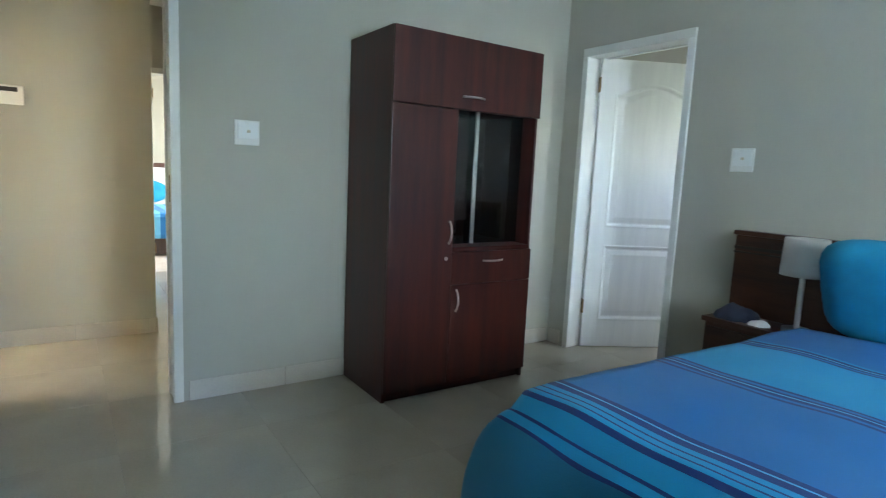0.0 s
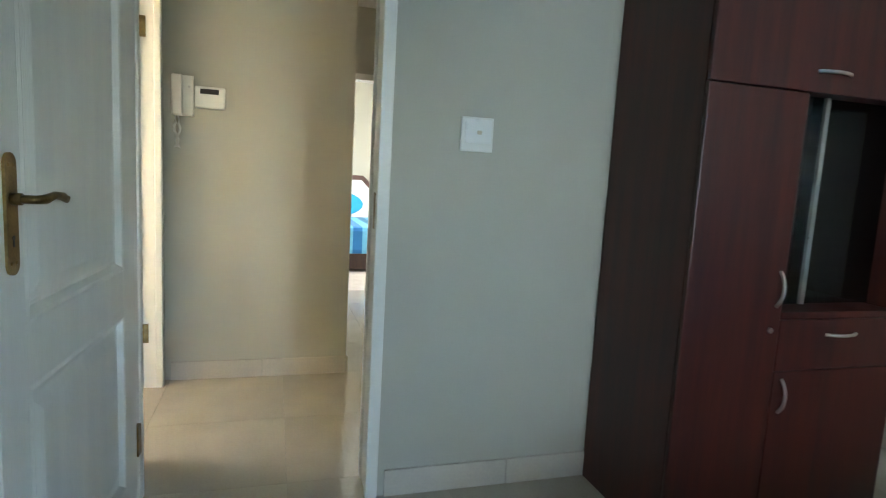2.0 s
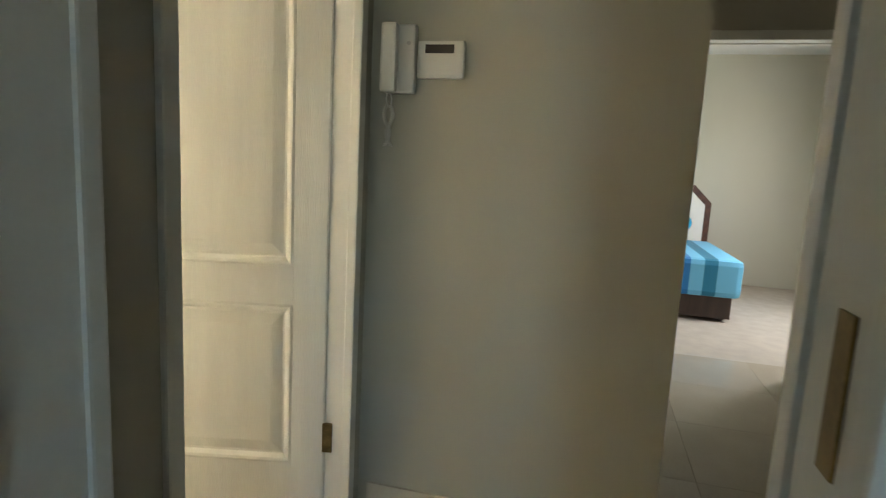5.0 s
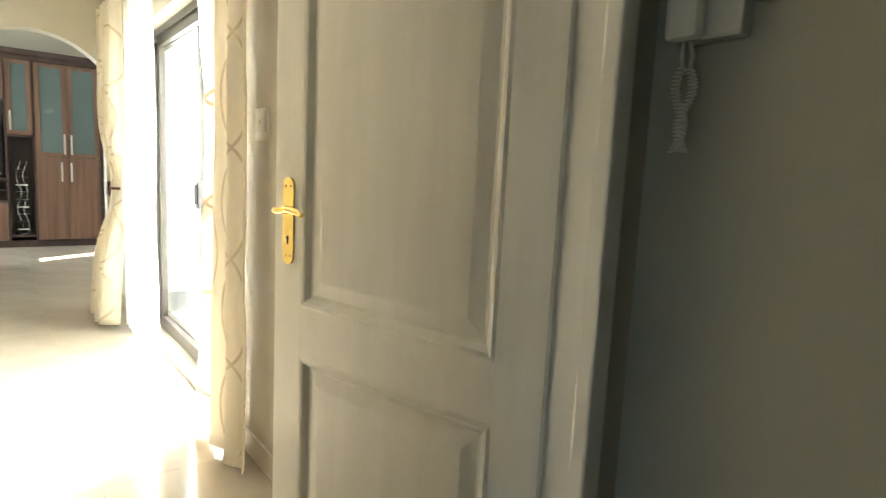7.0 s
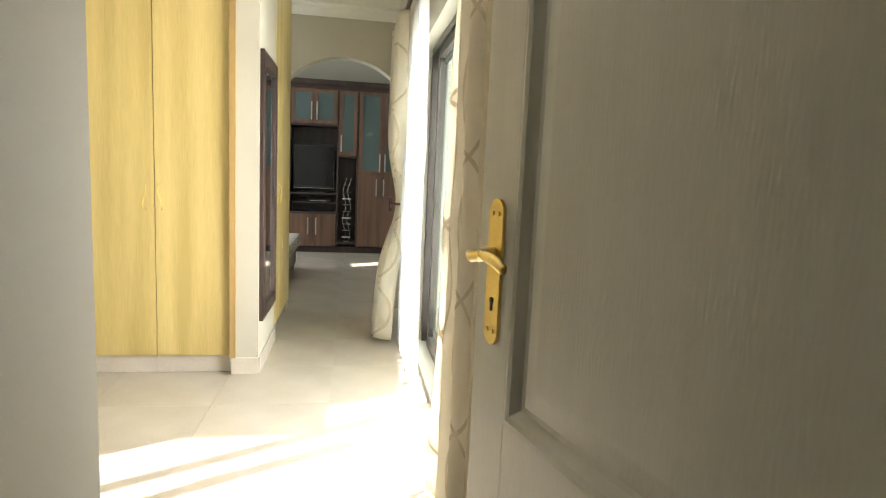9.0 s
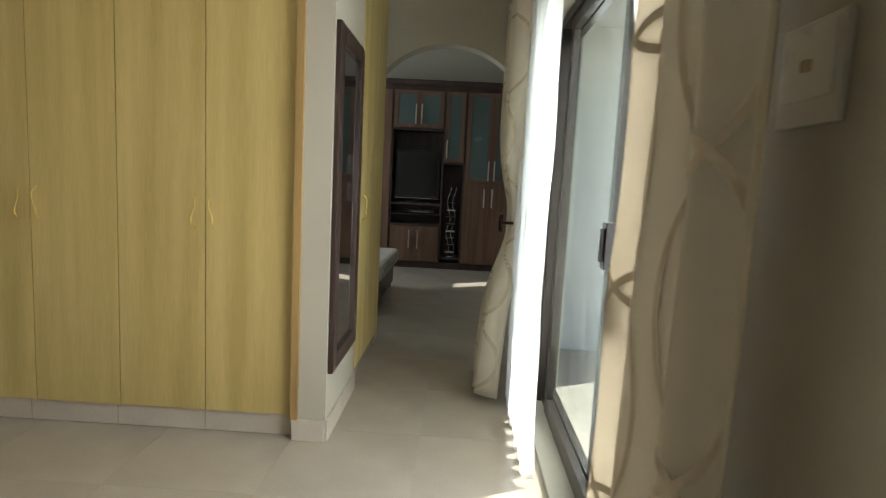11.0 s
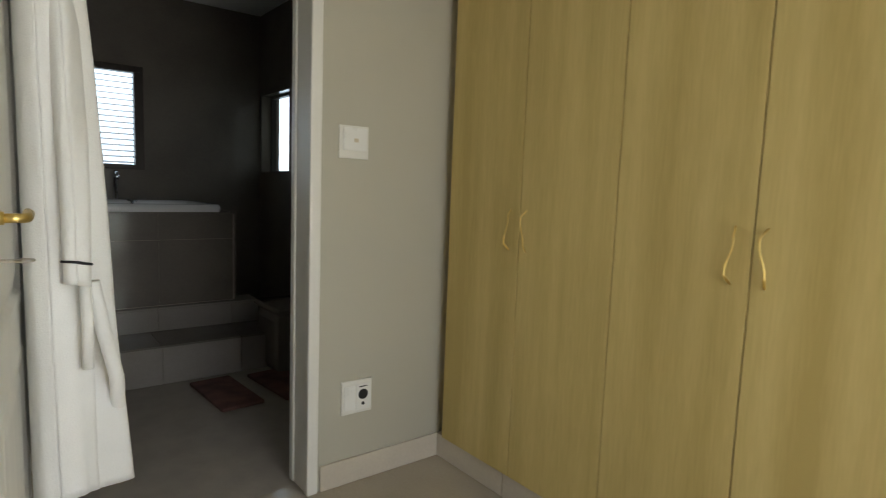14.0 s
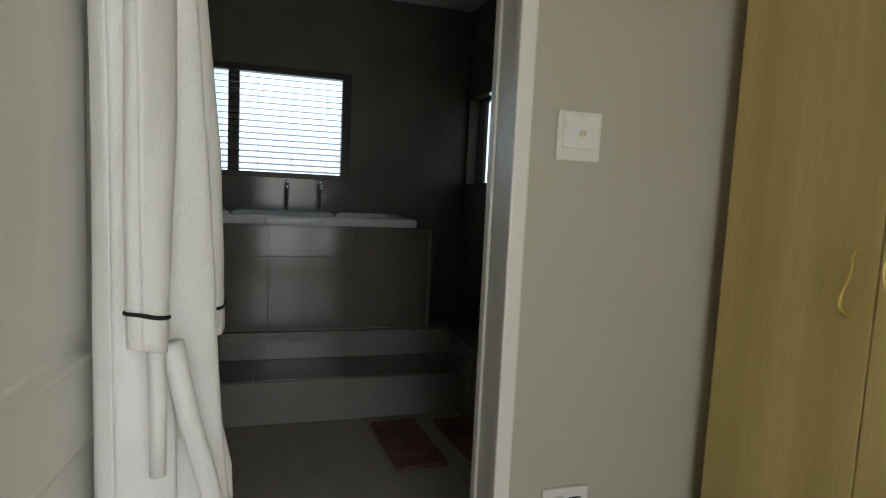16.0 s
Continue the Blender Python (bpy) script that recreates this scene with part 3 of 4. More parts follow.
for lx in (BX0 + 0.1, BX1 - 0.12):
    for ly in (BY0 + 0.1, BY1 - 0.15):
        part("leg", boxes((lx, lx + 0.05, ly, ly + 0.05, 0, 0.06)), ESPRESSO, bed)
bm = bmesh.new()


def duvet(u, v):
    # u across the bed, v from foot to head; the rim rolls over the edge and hangs down
    lx, ly = BX1 - BX0, BY1 - BY0 - 0.22
    a, b = u * (lx + 0.9) - 0.45, v * (ly + 0.40) - 0.40
    ex, ey = max(0, -a, a - lx), max(0, -b)
    x = BX1 - min(max(a, 0), lx)
    y = BY1 - max(b, 0)
    drop = max(ex, ey)
    ox = 0.09 * (1 - math.exp(-ex * 9)) * (1 if a < 0 else -1)
    oy = 0.12 * (1 - math.exp(-ey * 9))
    crown = 0.06 * (1 - abs(2 * u - 1) ** 4) + 0.012 * noise.noise((x * 4, y * 4, 1))
    fold = 0.018 * math.sin(y * 16 + 2 * noise.noise((y * 3, 0, 0))) * min(1, ex * 4) if ex else 0
    fold2 = 0.018 * math.sin(x * 15) * min(1, ey * 4) if ey else 0
    z = BT_ + 0.045 + crown * (drop == 0) - max(0, drop - 0.05 * (1 - math.exp(-drop * 20)))
    return (x + ox + fold, y + oy + fold2, z)


grid(bm, duvet, 90, 80)
dv = part("duvet", bm, DUVET, bed, "turquoise and blue striped duvet", smooth=True)
solidify(dv, 0.02)
for px in (-3.60, -4.45):
    bm = bmesh.new()
    bmesh.ops.create_uvsphere(bm, u_segments=28, v_segments=16, radius=1)
    for v in bm.verts:
        c = v.co
        c.x, c.y = math.copysign(abs(c.x) ** 0.42, c.x), math.copysign(abs(c.y) ** 0.42, c.y)
    bmesh.ops.transform(bm, matrix=pose(px, -3.16, 0.80, 64) @ Matrix.Diagonal((0.36, 0.24, 0.085, 1)), verts=bm.verts)
    pl = tagged(part("pillow", bm, PILLOW, None, smooth=True), "turquoise pillow propped against a wooden headboard", "pillow", "pillows on the bed")
hb = part("headboard", boxes((-5.25, -2.725, -3.415, -3.375, 0.05, 0.955), bevel=0.006), DARKW, bed, "dark wooden headboard")
part("top_rail", boxes((-5.27, -2.715, -3.420, -3.365, 0.955, 0.98), bevel=0.006), DARKW, hb)
part("moulding", boxes((-5.25, -2.725, -3.376, -3.368, 0.885, 0.90), (-5.25, -2.725, -3.376, -3.368, 0.865, 0.872)), ESPRESSO, hb)

bs = thing("bedside_table", pose(0, 0, 0), "dark wooden bedside table cluttered with dark clothing", "bedside table")
part("body", boxes((-3.16, -2.745, -3.36, -3.14, 0.03, 0.525), bevel=0.004), DARKW, bs)
part("tabletop", boxes((-3.17, -2.73, -3.365, -3.125, 0.525, 0.55), bevel=0.005), DARKW, bs)
for z in (0.06, 0.29):
    dr = part("drawer_front", boxes((-3.145, -2.76, -3.141, -3.127, z, z + 0.215), bevel=0.004), DARKW, bs)
    bm = bmesh.new()
    disc(bm, (-2.95, -3.118, z + 0.11), (0, 1, 0), 0.012, 0.022, 14)
    part("knob", bm, OLDBRASS, dr)
for lx in (-3.15, -2.785):
    for ly in (-3.35, -3.18):
        part("foot", boxes((lx, lx + 0.03, ly, ly + 0.03, 0, 0.03)), DARKW, bs)

lamp = thing("table_lamp", pose(-3.13, -3.235, 0.55), "table lamp with a white drum shade", "lamp")
bm = bmesh.new()
disc(bm, (0, 0, 0.01), (0, 0, 1), 0.06, 0.02, 28)
part("base", bm, STEEL, lamp)
bm = bmesh.new()
tube(bm, [(0, 0, 0.02), (0, 0, 0.30)], 0.012, 14)
part("stem", bm, STEEL, lamp)
bm = bmesh.new()
grid(bm, lambda u, v: ((0.094 - 0.006 * v) * math.cos(u * math.tau), (0.094 - 0.006 * v) * math.sin(u * math.tau), 0.265 + 0.17 * v), 40, 4)
sh = part("shade", bm, SHADE, lamp, "white fabric drum shade", smooth=True)
solidify(sh, 0.003)
bm = bmesh.new()
for a in range(3):
    tube(bm, [(0, 0, 0.295), (0.09 * math.cos(a * 2.09), 0.09 * math.sin(a * 2.09), 0.285)], 0.002, 6)
part("shade_ring", bm, STEEL, lamp)


def heap(name, c, size, material, label, category, seed):
    bm = bmesh.new()
    def f(u, v):
        a, r = u * math.tau, math.sin(v * math.pi / 2)
        k = 1 + 0.25 * noise.noise((3 * math.cos(a), 3 * math.sin(a), seed))
        x, y = size[0] * r * k * math.cos(a), size[1] * r * k * math.sin(a)
        return (x, y, 0.002 + size[2] * math.cos(v * math.pi / 2) * (0.75 + 0.4 * noise.noise((x * 14, y * 14, seed))))
    grid(bm, f, 36, 14)
    ob = part(name, bm, material, None, smooth=True)
    ob.matrix_world = pose(*c)
    tagged(ob, label, category)


heap("folded_cloth", (-2.85, -3.24, 0.549), (0.105, 0.10, 0.085), NAVY, "crumpled dark navy cloth on the bedside table", "cloth", 3)
heap("paper_wrapper", (-2.985, -3.19, 0.549), (0.05, 0.04, 0.035), PAPER, "crumpled white tissue on the bedside table", "tissue", 7)
tagged(part("window_1", boxes((-6.11, -6.05, -2.1, -2.05, 1.05, 1.85), (-6.11, -6.05, -1.35, -1.3, 1.05, 1.85), (-6.11, -6.05, -2.05, -1.35, 1.05, 1.10), (-6.11, -6.05, -2.05, -1.35, 1.80, 1.85)), BRONZE), "bronze aluminium bedroom window frame", "window", kind="structure")

# ---- hall ----
ic = thing("intercom", pose(-0.0005, -0.018, 1.44), "cream intercom handset with a coiled cord", "intercom")
part("base", boxes((-0.03, 0, -0.105, -0.004, 0, 0.207), bevel=0.006), PLASTIC, ic)
bm = boxes((-0.062, -0.03, -0.054, -0.002, 0.0, 0.207), bevel=0.010)
part("handset", bm, PLASTIC, ic)
bm = bmesh.new()
disc(bm, (-0.0315, -0.085, 0.15), (1, 0, 0), 0.006, 0.003, 12)
part("button", bm, STEEL, ic)
bm = bmesh.new()
for ph, y, z0, z1 in ((0, -0.022, -0.035, -0.165), (1.6, -0.032, -0.04, -0.165)):
    tube(bm, [(-0.03 + 0.006 * math.cos(k * 0.9 + ph), y + 0.009 * math.sin(ph * 2 + k * 0.045) + 0.006 * math.sin(k * 0.9 + ph), z0 + (z1 - z0) * k / 150) for k in range(151)], 0.0018, 5)
tube(bm, [(-0.03, -0.02, 0.002), (-0.03, -0.018, -0.02), (-0.03, -0.022, -0.038)], 0.003, 6)
tube(bm, [(-0.03, -0.03, 0.002), (-0.03, -0.036, -0.02), (-0.03, -0.034, -0.04)], 0.003, 6)
part("coiled_cord", bm, PLASTIC, ic, smooth=True)
al = thing("alarm_keypad", pose(-0.0005, -0.203, 1.543), "white alarm keypad with a small display", "alarm keypad")
part("housing", boxes((-0.024, 0, -0.075, 0.075, -0.057, 0.057), bevel=0.010), PLASTIC, al)
part("display", boxes((-0.0255, -0.0235, -0.043, 0.048, 0.018, 0.044), bevel=0.0008), BRONZE, al)

# ---- guest bedroom seen down the passage ----
gb = thing("bed", pose(0, 0, 0), "guest bed with striped turquoise bedding, white headboard", "bed")
part("mattress", boxes((3.5, 5.45, -1.95, -0.95, 0.25, 0.5), bevel=0.05), PAPER, gb)
part("base", boxes((3.52, 5.43, -1.93, -0.97, 0.03, 0.25)), ESPRESSO, gb)
GSTR = striped("striped_guest_cover", [(0, CYAN), (0.2, PALE), (0.3, CYAN), (0.4, PALE), (0.5, BLUE), (0.6, PALE), (0.7, TEALB), (0.8, PALE)], -0.9, -2.0)
part("cover", boxes((3.46, 5.0, -1.99, -0.91, 0.22, 0.55), bevel=0.05), GSTR, gb)
hbm = bmesh.new()
prism(hbm, [(-2.05, 0), (-0.85, 0), (-0.85, 0.95), (-1.05, 1.15), (-1.85, 1.15), (-2.05, 0.95)], "yz", 5.50, 5.56)
part("headboard", hbm, DARKW, gb)
hbm = bmesh.new()
prism(hbm, [(-1.98, 0.3), (-0.92, 0.3), (-0.92, 0.92), (-1.08, 1.08), (-1.82, 1.08), (-1.98, 0.92)], "yz", 5.485, 5.50)
part("headboard_panel", hbm, PLASTIC, gb)
for lx in (3.6, 5.3):
    for ly in (-1.9, -1.05):
        part("leg", boxes((lx, lx + 0.05, ly, ly + 0.05, 0, 0.03)), ESPRESSO, gb)
pb = bmesh.new()
bmesh.ops.create_uvsphere(pb, u_segments=24, v_segments=12, radius=1)
bmesh.ops.transform(pb, matrix=pose(5.3, -1.45, 0.72, 0, -60) @ Matrix.Diagonal((0.2, 0.38, 0.09, 1)), verts=pb.verts)
tagged(part("pillow", pb, PILLOW, None, smooth=True), "turquoise pillow against a guest bed headboard", "pillow")

# ---- dressing room wardrobe ----
edges = [-2.842, -2.432, -2.026, -1.618, -1.203]
wd = thing("wardrobe", pose(0, 0, 0), "built-in maple wardrobe with four tall doors", "wardrobe")
part("carcass", boxes((-2.840, -1.20, 3.522, 4.09, 0.11, H - 0.003)), MAPLE, wd)
part("end_filler", boxes((-2.903, -2.841, 3.566, 3.59, 0.105, H - 0.003)), MAPLE, wd)
part("end_trim", boxes((-1.2015, -1.166, 3.450, 3.4715, 0.105, H - 0.003), bevel=0.002), MAPLE_EDGE, wd, "darker wood edge trim")


def wavy_handle(parent, x, y, z, flip, along="x"):
    bm = bmesh.new()
    pts = []
    for k in range(19):
        t = k / 18
        s = (0.009 * math.sin(t * math.pi * 1.9) - 0.004) * flip
        o = 0.024 * min(1, math.sin(math.pi * t) * 2.2)
        pts.append((x + s, y - o, z + 0.15 * (0.5 - t)) if along == "x" else (x + o, y + s, z + 0.15 * (0.5 - t)))
    tube(bm, pts, [0.0024 + 0.0012 * (k > 11) for k in range(19)], 8)
    part("handle", bm, BRASS, parent, "wavy polished brass handle", smooth=True)


for i, (a, b) in enumerate(zip(edges, edges[1:])):
    dr = part("door", boxes((a + 0.0022, b - 0.0022, 3.500, 3.519, 0.108, 2.40), bevel=0.0015), MAPLE, wd)
    part("top_door", boxes((a + 0.0022, b - 0.0022, 3.500, 3.519, 2.405, H - 0.004), bevel=0.0015), MAPLE, wd)
    wavy_handle(dr, b - 0.043 if i % 2 == 0 else a + 0.03, 3.500, 1.047, 1 if i % 2 == 0 else -1)
kick = thing("wardrobe_plinth", pose(0, 0, 0), "cream tiled plinth under the wardrobe", "plinth")
for k in range(4):
    x = -2.895 + k * 0.423
    part("tile", boxes((x + 0.0012, x + 0.4218, 3.516, 3.529, 0.002, 0.104), bevel=0.0015), SKIRT, kick)
part("backing", boxes((-2.9, -1.2, 3.529, 3.55, 0.0, 0.104)), GROUT, kick)

# side wardrobe in the passage
w2 = thing("wardrobe", pose(0, 0, 0), "built-in maple wardrobe with a brass handle", "wardrobe")
part("carcass", boxes((-1.645, -1.062, 4.18, 5.10, 0.11, H - 0.003)), MAPLE, w2)
for a, b, hy in ((4.185, 4.64, 4.30), (4.645, 5.10, None)):
    dr = part("door", boxes((-1.058, -1.039, a, b, 0.108, H - 0.01), bevel=0.0015), MAPLE, w2)
    if hy:
        wavy_handle(dr, -1.039, hy, 1.06, 1, "y")
part("plinth", boxes((-1.64, -1.075, 4.18, 5.10, 0.001, 0.104)), SKIRT, w2)
tagged(part("wall_niche_filler", boxes((-1.65, -1.06, 5.10, 5.25, 0, H)), PAINT), "narrow painted wall beside an arch", "wall", kind="structure")

# framed mirror on the pier
mr = thing("wall_mirror", pose(-1.0395, 3.49, 0.32), "tall wall mirror in a dark wooden frame", "mirror")
MW, MH, F = 0.585, 1.59, 0.085
for nm, r in (("frame_stile", (0, 0.026, 0, F, 0, MH)), ("frame_stile", (0, 0.026, MW - F, MW, 0, MH)), ("frame_rail", (0, 0.026, F, MW - F, 0, F)), ("frame_rail", (0, 0.026, F, MW - F, MH - F, MH))):
    part(nm, boxes(r, bevel=0.006), ESPRESSO, mr)
part("mirror_glass", boxes((0.004, 0.010, F - 0.004, MW - F + 0.004, F - 0.004, MH - F + 0.004)), MIRROR, mr)

# ---- patio sliding door ----
sd = thing("door_6", pose(0, 0, 0), "bronze aluminium sliding patio door, half open", "sliding door", kind="structure")
part("outer_frame", boxes((0.03, 0.13, 1.952, 2.0, 0.02, 2.118), (0.03, 0.13, 4.10, 4.148, 0.02, 2.118), (0.03, 0.13, 2.0, 4.10, 2.07, 2.118)), BRONZE, sd)
part("track", boxes((0.02, 0.14, 1.952, 4.148, -0.005, 0.019), (0.06, 0.066, 2.0, 4.10, 0.019, 0.035), (0.10, 0.106, 2.0, 4.10, 0.019, 0.035)), BRONZE, sd)
for x, a, b in ((0.045, 2.80, 3.92), (0.088, 3.02, 4.10)):
    pn = part("sliding_panel", boxes((x, x + 0.034, a, a + 0.06, 0.036, 2.069), (x, x + 0.034, b - 0.06, b, 0.036, 2.069), (x, x + 0.034, a + 0.06, b - 0.06, 0.036, 0.12), (x, x + 0.034, a + 0.06, b - 0.06, 2.01, 2.069)), BRONZE, sd)
    pane = part("pane", boxes((x + 0.014, x + 0.020, a + 0.055, b - 0.055, 0.115, 2.015)), GLASS, pn)
    pane.visible_shadow = False
lk = part("door_lock", boxes((0.012, 0.044, 2.80, 2.855, 0.975, 1.13), bevel=0.003), BLACK, sd, "black sliding door lock")
part("lock_pull", boxes((0.0, 0.012, 2.815, 2.835, 1.0, 1.11), bevel=0.003), BLACK, lk)


# ---- curtains ----
def curtain(name, label, y0, y1, z0, z1, x, material, waves, depth, shape, rings=0, group="", thick=0.004, ph=0.0, lean=lambda v: 0.0):
    """A hanging curtain along the wall; shape(z01) gives (start, end) as shares of y0..y1 at each height."""
    ob = thing(name, pose(0, 0, 0), label, "curtain", group)

    def at(u, v):
        a, b = shape(v)
        y = y0 + (y1 - y0) * (a + (b - a) * u)
        k = 0.6 + 0.4 * (1 - v) + 0.25 * noise.noise((u * 3, v * 2, ph))
        wob = noise.noise((u * 5 + ph, v * 1.5, 2.0)) * 0.5
        return Vector((x + lean(v) + depth * k * math.sin((u + wob * 0.06) * waves * math.tau + ph) + 0.01 * noise.noise((u * 9, v * 6, ph)),
                       y + 0.010 * math.sin(u * waves * math.tau * 2 + ph), z0 + (z1 - z0) * v + 0.012 * noise.noise((u * 4, ph, 0)) * (1 - v)))
    bm = bmesh.new()
    grid(bm, at, int(waves * 14), 40)
    fb = part("fabric", bm, material, ob, smooth=True)
    solidify(fb, thick)
    if rings:
        rng = random.Random(rings)
        cols = 2
        for c in range(cols):
            for row in range(5):
                bm = bmesh.new()
                cu, cv = (c + 0.5) / cols + rng.uniform(-0.03, 0.03), (row + 0.5 + 0.5 * (c % 2)) / 5.5
                ru, rv = 0.21, 0.105
                last = None
                for k in range(61):
                    a = k * math.tau / 60
                    pair = []
                    for q in (0.968, 1.032):
                        u, v = min(max(cu + ru * q * math.cos(a), 0.002), 0.998), min(max(cv + rv * q * math.sin(a), 0.002), 0.998)
                        p = at(u, v)
                        dn = (at(min(u + 0.004, 1), v) - at(max(u - 0.004, 0), v)).cross(Vector((0, 0, 1))).normalized()
                        pair.append((bm.verts.new(p + dn * 0.0035), bm.verts.new(p - dn * 0.0035)))
                    if last:
                        for side in (0, 1):
                            bm.faces.new((last[0][side], last[1][side], pair[1][side], pair[0][side]))
                    last = pair
                part("embroidered_oval", bm, STITCH, ob, smooth=True)
    return ob


ZC = 2.33
curtain("curtain", "cream curtain embroidered with beige ovals", 1.55, 1.98, 0.03, ZC, -0.165, CURTAIN, 3, 0.026,
        lambda v: (0.03 * (1 - v), 0.96 + 0.42 * (1 - v) ** 2), 5, "patio curtains", ph=0.4)
tie = 0.415


def gathered(v):
    # drawn to the wall side at the tieback, fuller at the hem and the heading
    pull = math.exp(-((v - tie) / 0.16) ** 2)
    return (0.0 + 0.30 * pull + 0.05 * (1 - v), 1.0 - 0.18 * pull)


curtain("curtain", "cream embroidered curtain gathered by a wooden holdback", 3.95, 4.62, 0.05, ZC, -0.215, CURTAIN, 5, 0.065, gathered, 9, "patio curtains", ph=1.1,
        lean=lambda v: 0.03 - 0.085 * (1 - v) ** 2 + 0.10 * math.exp(-((v - tie) / 0.13) ** 2))
curtain("sheer_curtain", "thin white voile curtain glowing in sunlight", 3.18, 4.15, 0.03, ZC - 0.03, -0.125, VOILE, 8, 0.03, lambda v: (0.12 * v, 1.0), 0, "voile curtains", 0.0015, 2.0)
curtain("sheer_curtain", "thin white voile drawn back beside the open door", 1.72, 2.50, 0.03, ZC - 0.03, -0.10, VOILE, 6, 0.015,
        lambda v: (0.0, 0.52 + 0.75 * max(0, v - 0.45)), 0, "voile curtains", 0.0015, 3.0)
rod = thing("curtain_rod", pose(0, 0, 0), "dark wooden curtain rod with round finials", "curtain rod")
bm = bmesh.new()
tube(bm, [(-0.17, 1.40, ZC + 0.01), (-0.17, 4.72, ZC + 0.01)], 0.014, 14)
part("pole", bm, DARKW, rod, smooth=True)
for y in (1.38, 4.74):
    bm = bmesh.new()
    bmesh.ops.create_uvsphere(bm, u_segments=18, v_segments=12, radius=0.032, matrix=Matrix.Translation((-0.17, y, ZC + 0.01)))
    part("finial", bm, DARKW, rod, smooth=True)
for y in (1.46, 4.66):
    part("bracket", boxes((-0.175, -0.051, y - 0.008, y + 0.008, ZC - 0.014, ZC - 0.002), bevel=0.002), DARKW, rod)
for y, reach, nm in ((4.20, 0.17, "beside the gathered curtain"), (2.0, 0.10, "beside the cream curtain")):
    hb2 = thing("curtain_holdback", pose(-0.051, y, 1.02), "turned dark wooden holdback " + nm, "holdback", "curtain holdbacks")
    bm = bmesh.new()
    tube(bm, [(0, 0, 0), (-reach, 0, 0)], 0.009, 12)
    part("stem", bm, DARKW, hb2, smooth=True)
    bm = bmesh.new()
    disc(bm, (-reach - 0.005, 0, 0), (1, 0, 0), 0.055, 0.014, 28)
    disc(bm, (-reach - 0.016, 0, 0), (1, 0, 0), 0.05, 0.010, 28, 0.042)
    part("knob", bm, DARKW, hb2)

# ---- lounge wall unit, seen through the arch ----
UY = 8.92
tv = thing("wall_unit", pose(0, 0, 0), "large walnut wall unit with teal glass doors", "wall unit")
UB = UY + 0.42
part("back_panel", boxes((-2.40, 0.78, UB - 0.02, UB, 0.09, 2.46)), ESPRESSO, tv)
part("plinth", boxes((-2.40, 0.33, UY + 0.03, UB, 0, 0.09), (0.33, 0.78, UY + 0.08, UB, 0, 0.09)), ESPRESSO, tv)
bmc = bmesh.new()
prism(bmc, [(UY + 0.03, 2.46), (UY - 0.01, 2.46), (UY - 0.025, 2.50), (UY - 0.06, 2.53), (UY - 0.07, 2.57), (UY - 0.07, 2.59), (UB, 2.59), (UB, 2.46)], "yz", -2.45, 0.36)
box(bmc, 0.36, 0.80, UY + 0.08, UB, 2.46, 2.58)
part("cornice", bmc, ESPRESSO, tv)
for x in (-2.40, -1.45, -0.74, -0.44, 0.32):
    part("upright", boxes((x - 0.012, x + 0.012, UY + 0.004, UB - 0.02, 0.09, 2.46)), ESPRESSO, tv)
for r in ((-1.438, -0.752, UY + 0.01, UB - 0.02, 1.92, 1.945), (-1.438, -0.752, UY + 0.01, UB - 0.02, 0.89, 0.915), (-1.438, -0.752, UY + 0.01, UB - 0.02, 0.60, 0.625), (-1.438, -0.752, UY + 0.03, UB - 0.02, 0.75, 0.765),
          (-0.728, -0.452, UY + 0.01, UB - 0.02, 1.47, 1.495), (-0.728, -0.452, UY + 0.01, UB - 0.02, 0.14, 0.165)):
    part("shelf", boxes(r), ESPRESSO, tv)


def unit_door(a, b, z0, z1, glazed, handle_x, hz0, hz1):
    d = part("door", boxes((a, b, UY - 0.018, UY + 0.002, z0, z1), bevel=0.002) if not glazed else
             boxes((a, a + 0.055, UY - 0.018, UY + 0.002, z0, z1), (b - 0.055, b, UY - 0.018, UY + 0.002, z0, z1), (a + 0.055, b - 0.055, UY - 0.018, UY + 0.002, z0, z0 + 0.05), (a + 0.055, b - 0.055, UY - 0.018, UY + 0.002, z1 - 0.05, z1)), WALNUT, tv)
    if glazed:
        part("glass_panel", boxes((a + 0.055, b - 0.055, UY - 0.010, UY - 0.004, z0 + 0.05, z1 - 0.05)), TEAL, d, "frosted teal glass panel")
    bm = boxes((handle_x - 0.009, handle_x + 0.009, UY - 0.050, UY - 0.036, hz0, hz1), bevel=0.003)
    for z in (hz0 + 0.03, hz1 - 0.03):
        box(bm, handle_x - 0.005, handle_x + 0.005, UY - 0.038, UY - 0.017, z - 0.005, z + 0.005)
    part("handle", bm, STEEL, d, "flat brushed steel bar handle")


unit_door(-1.435, -1.097, 1.95, 2.455, True, -1.135, 2.0, 2.27)
unit_door(-1.093, -0.755, 1.95, 2.455, True, -1.055, 2.0, 2.27)
unit_door(-0.725, -0.455, 1.50, 2.455, True, -0.69, 1.55, 1.80)
unit_door(-0.425, -0.067, 1.235, 2.455, True, -0.105, 1.27, 1.54)
unit_door(-0.063, 0.305, 1.235, 2.455, True, -0.025, 1.27, 1.54)
unit_door(-0.425, -0.067, 0.10, 1.230, False, -0.145, 0.90, 1.16)
unit_door(-0.063, 0.305, 0.10, 1.230, False, -0.035, 0.90, 1.16)
unit_door(-1.435, -1.097, 0.10, 0.595, False, -1.165, 0.28, 0.54)
unit_door(-1.093, -0.755, 0.10, 0.595, False, -1.045, 0.28, 0.54)
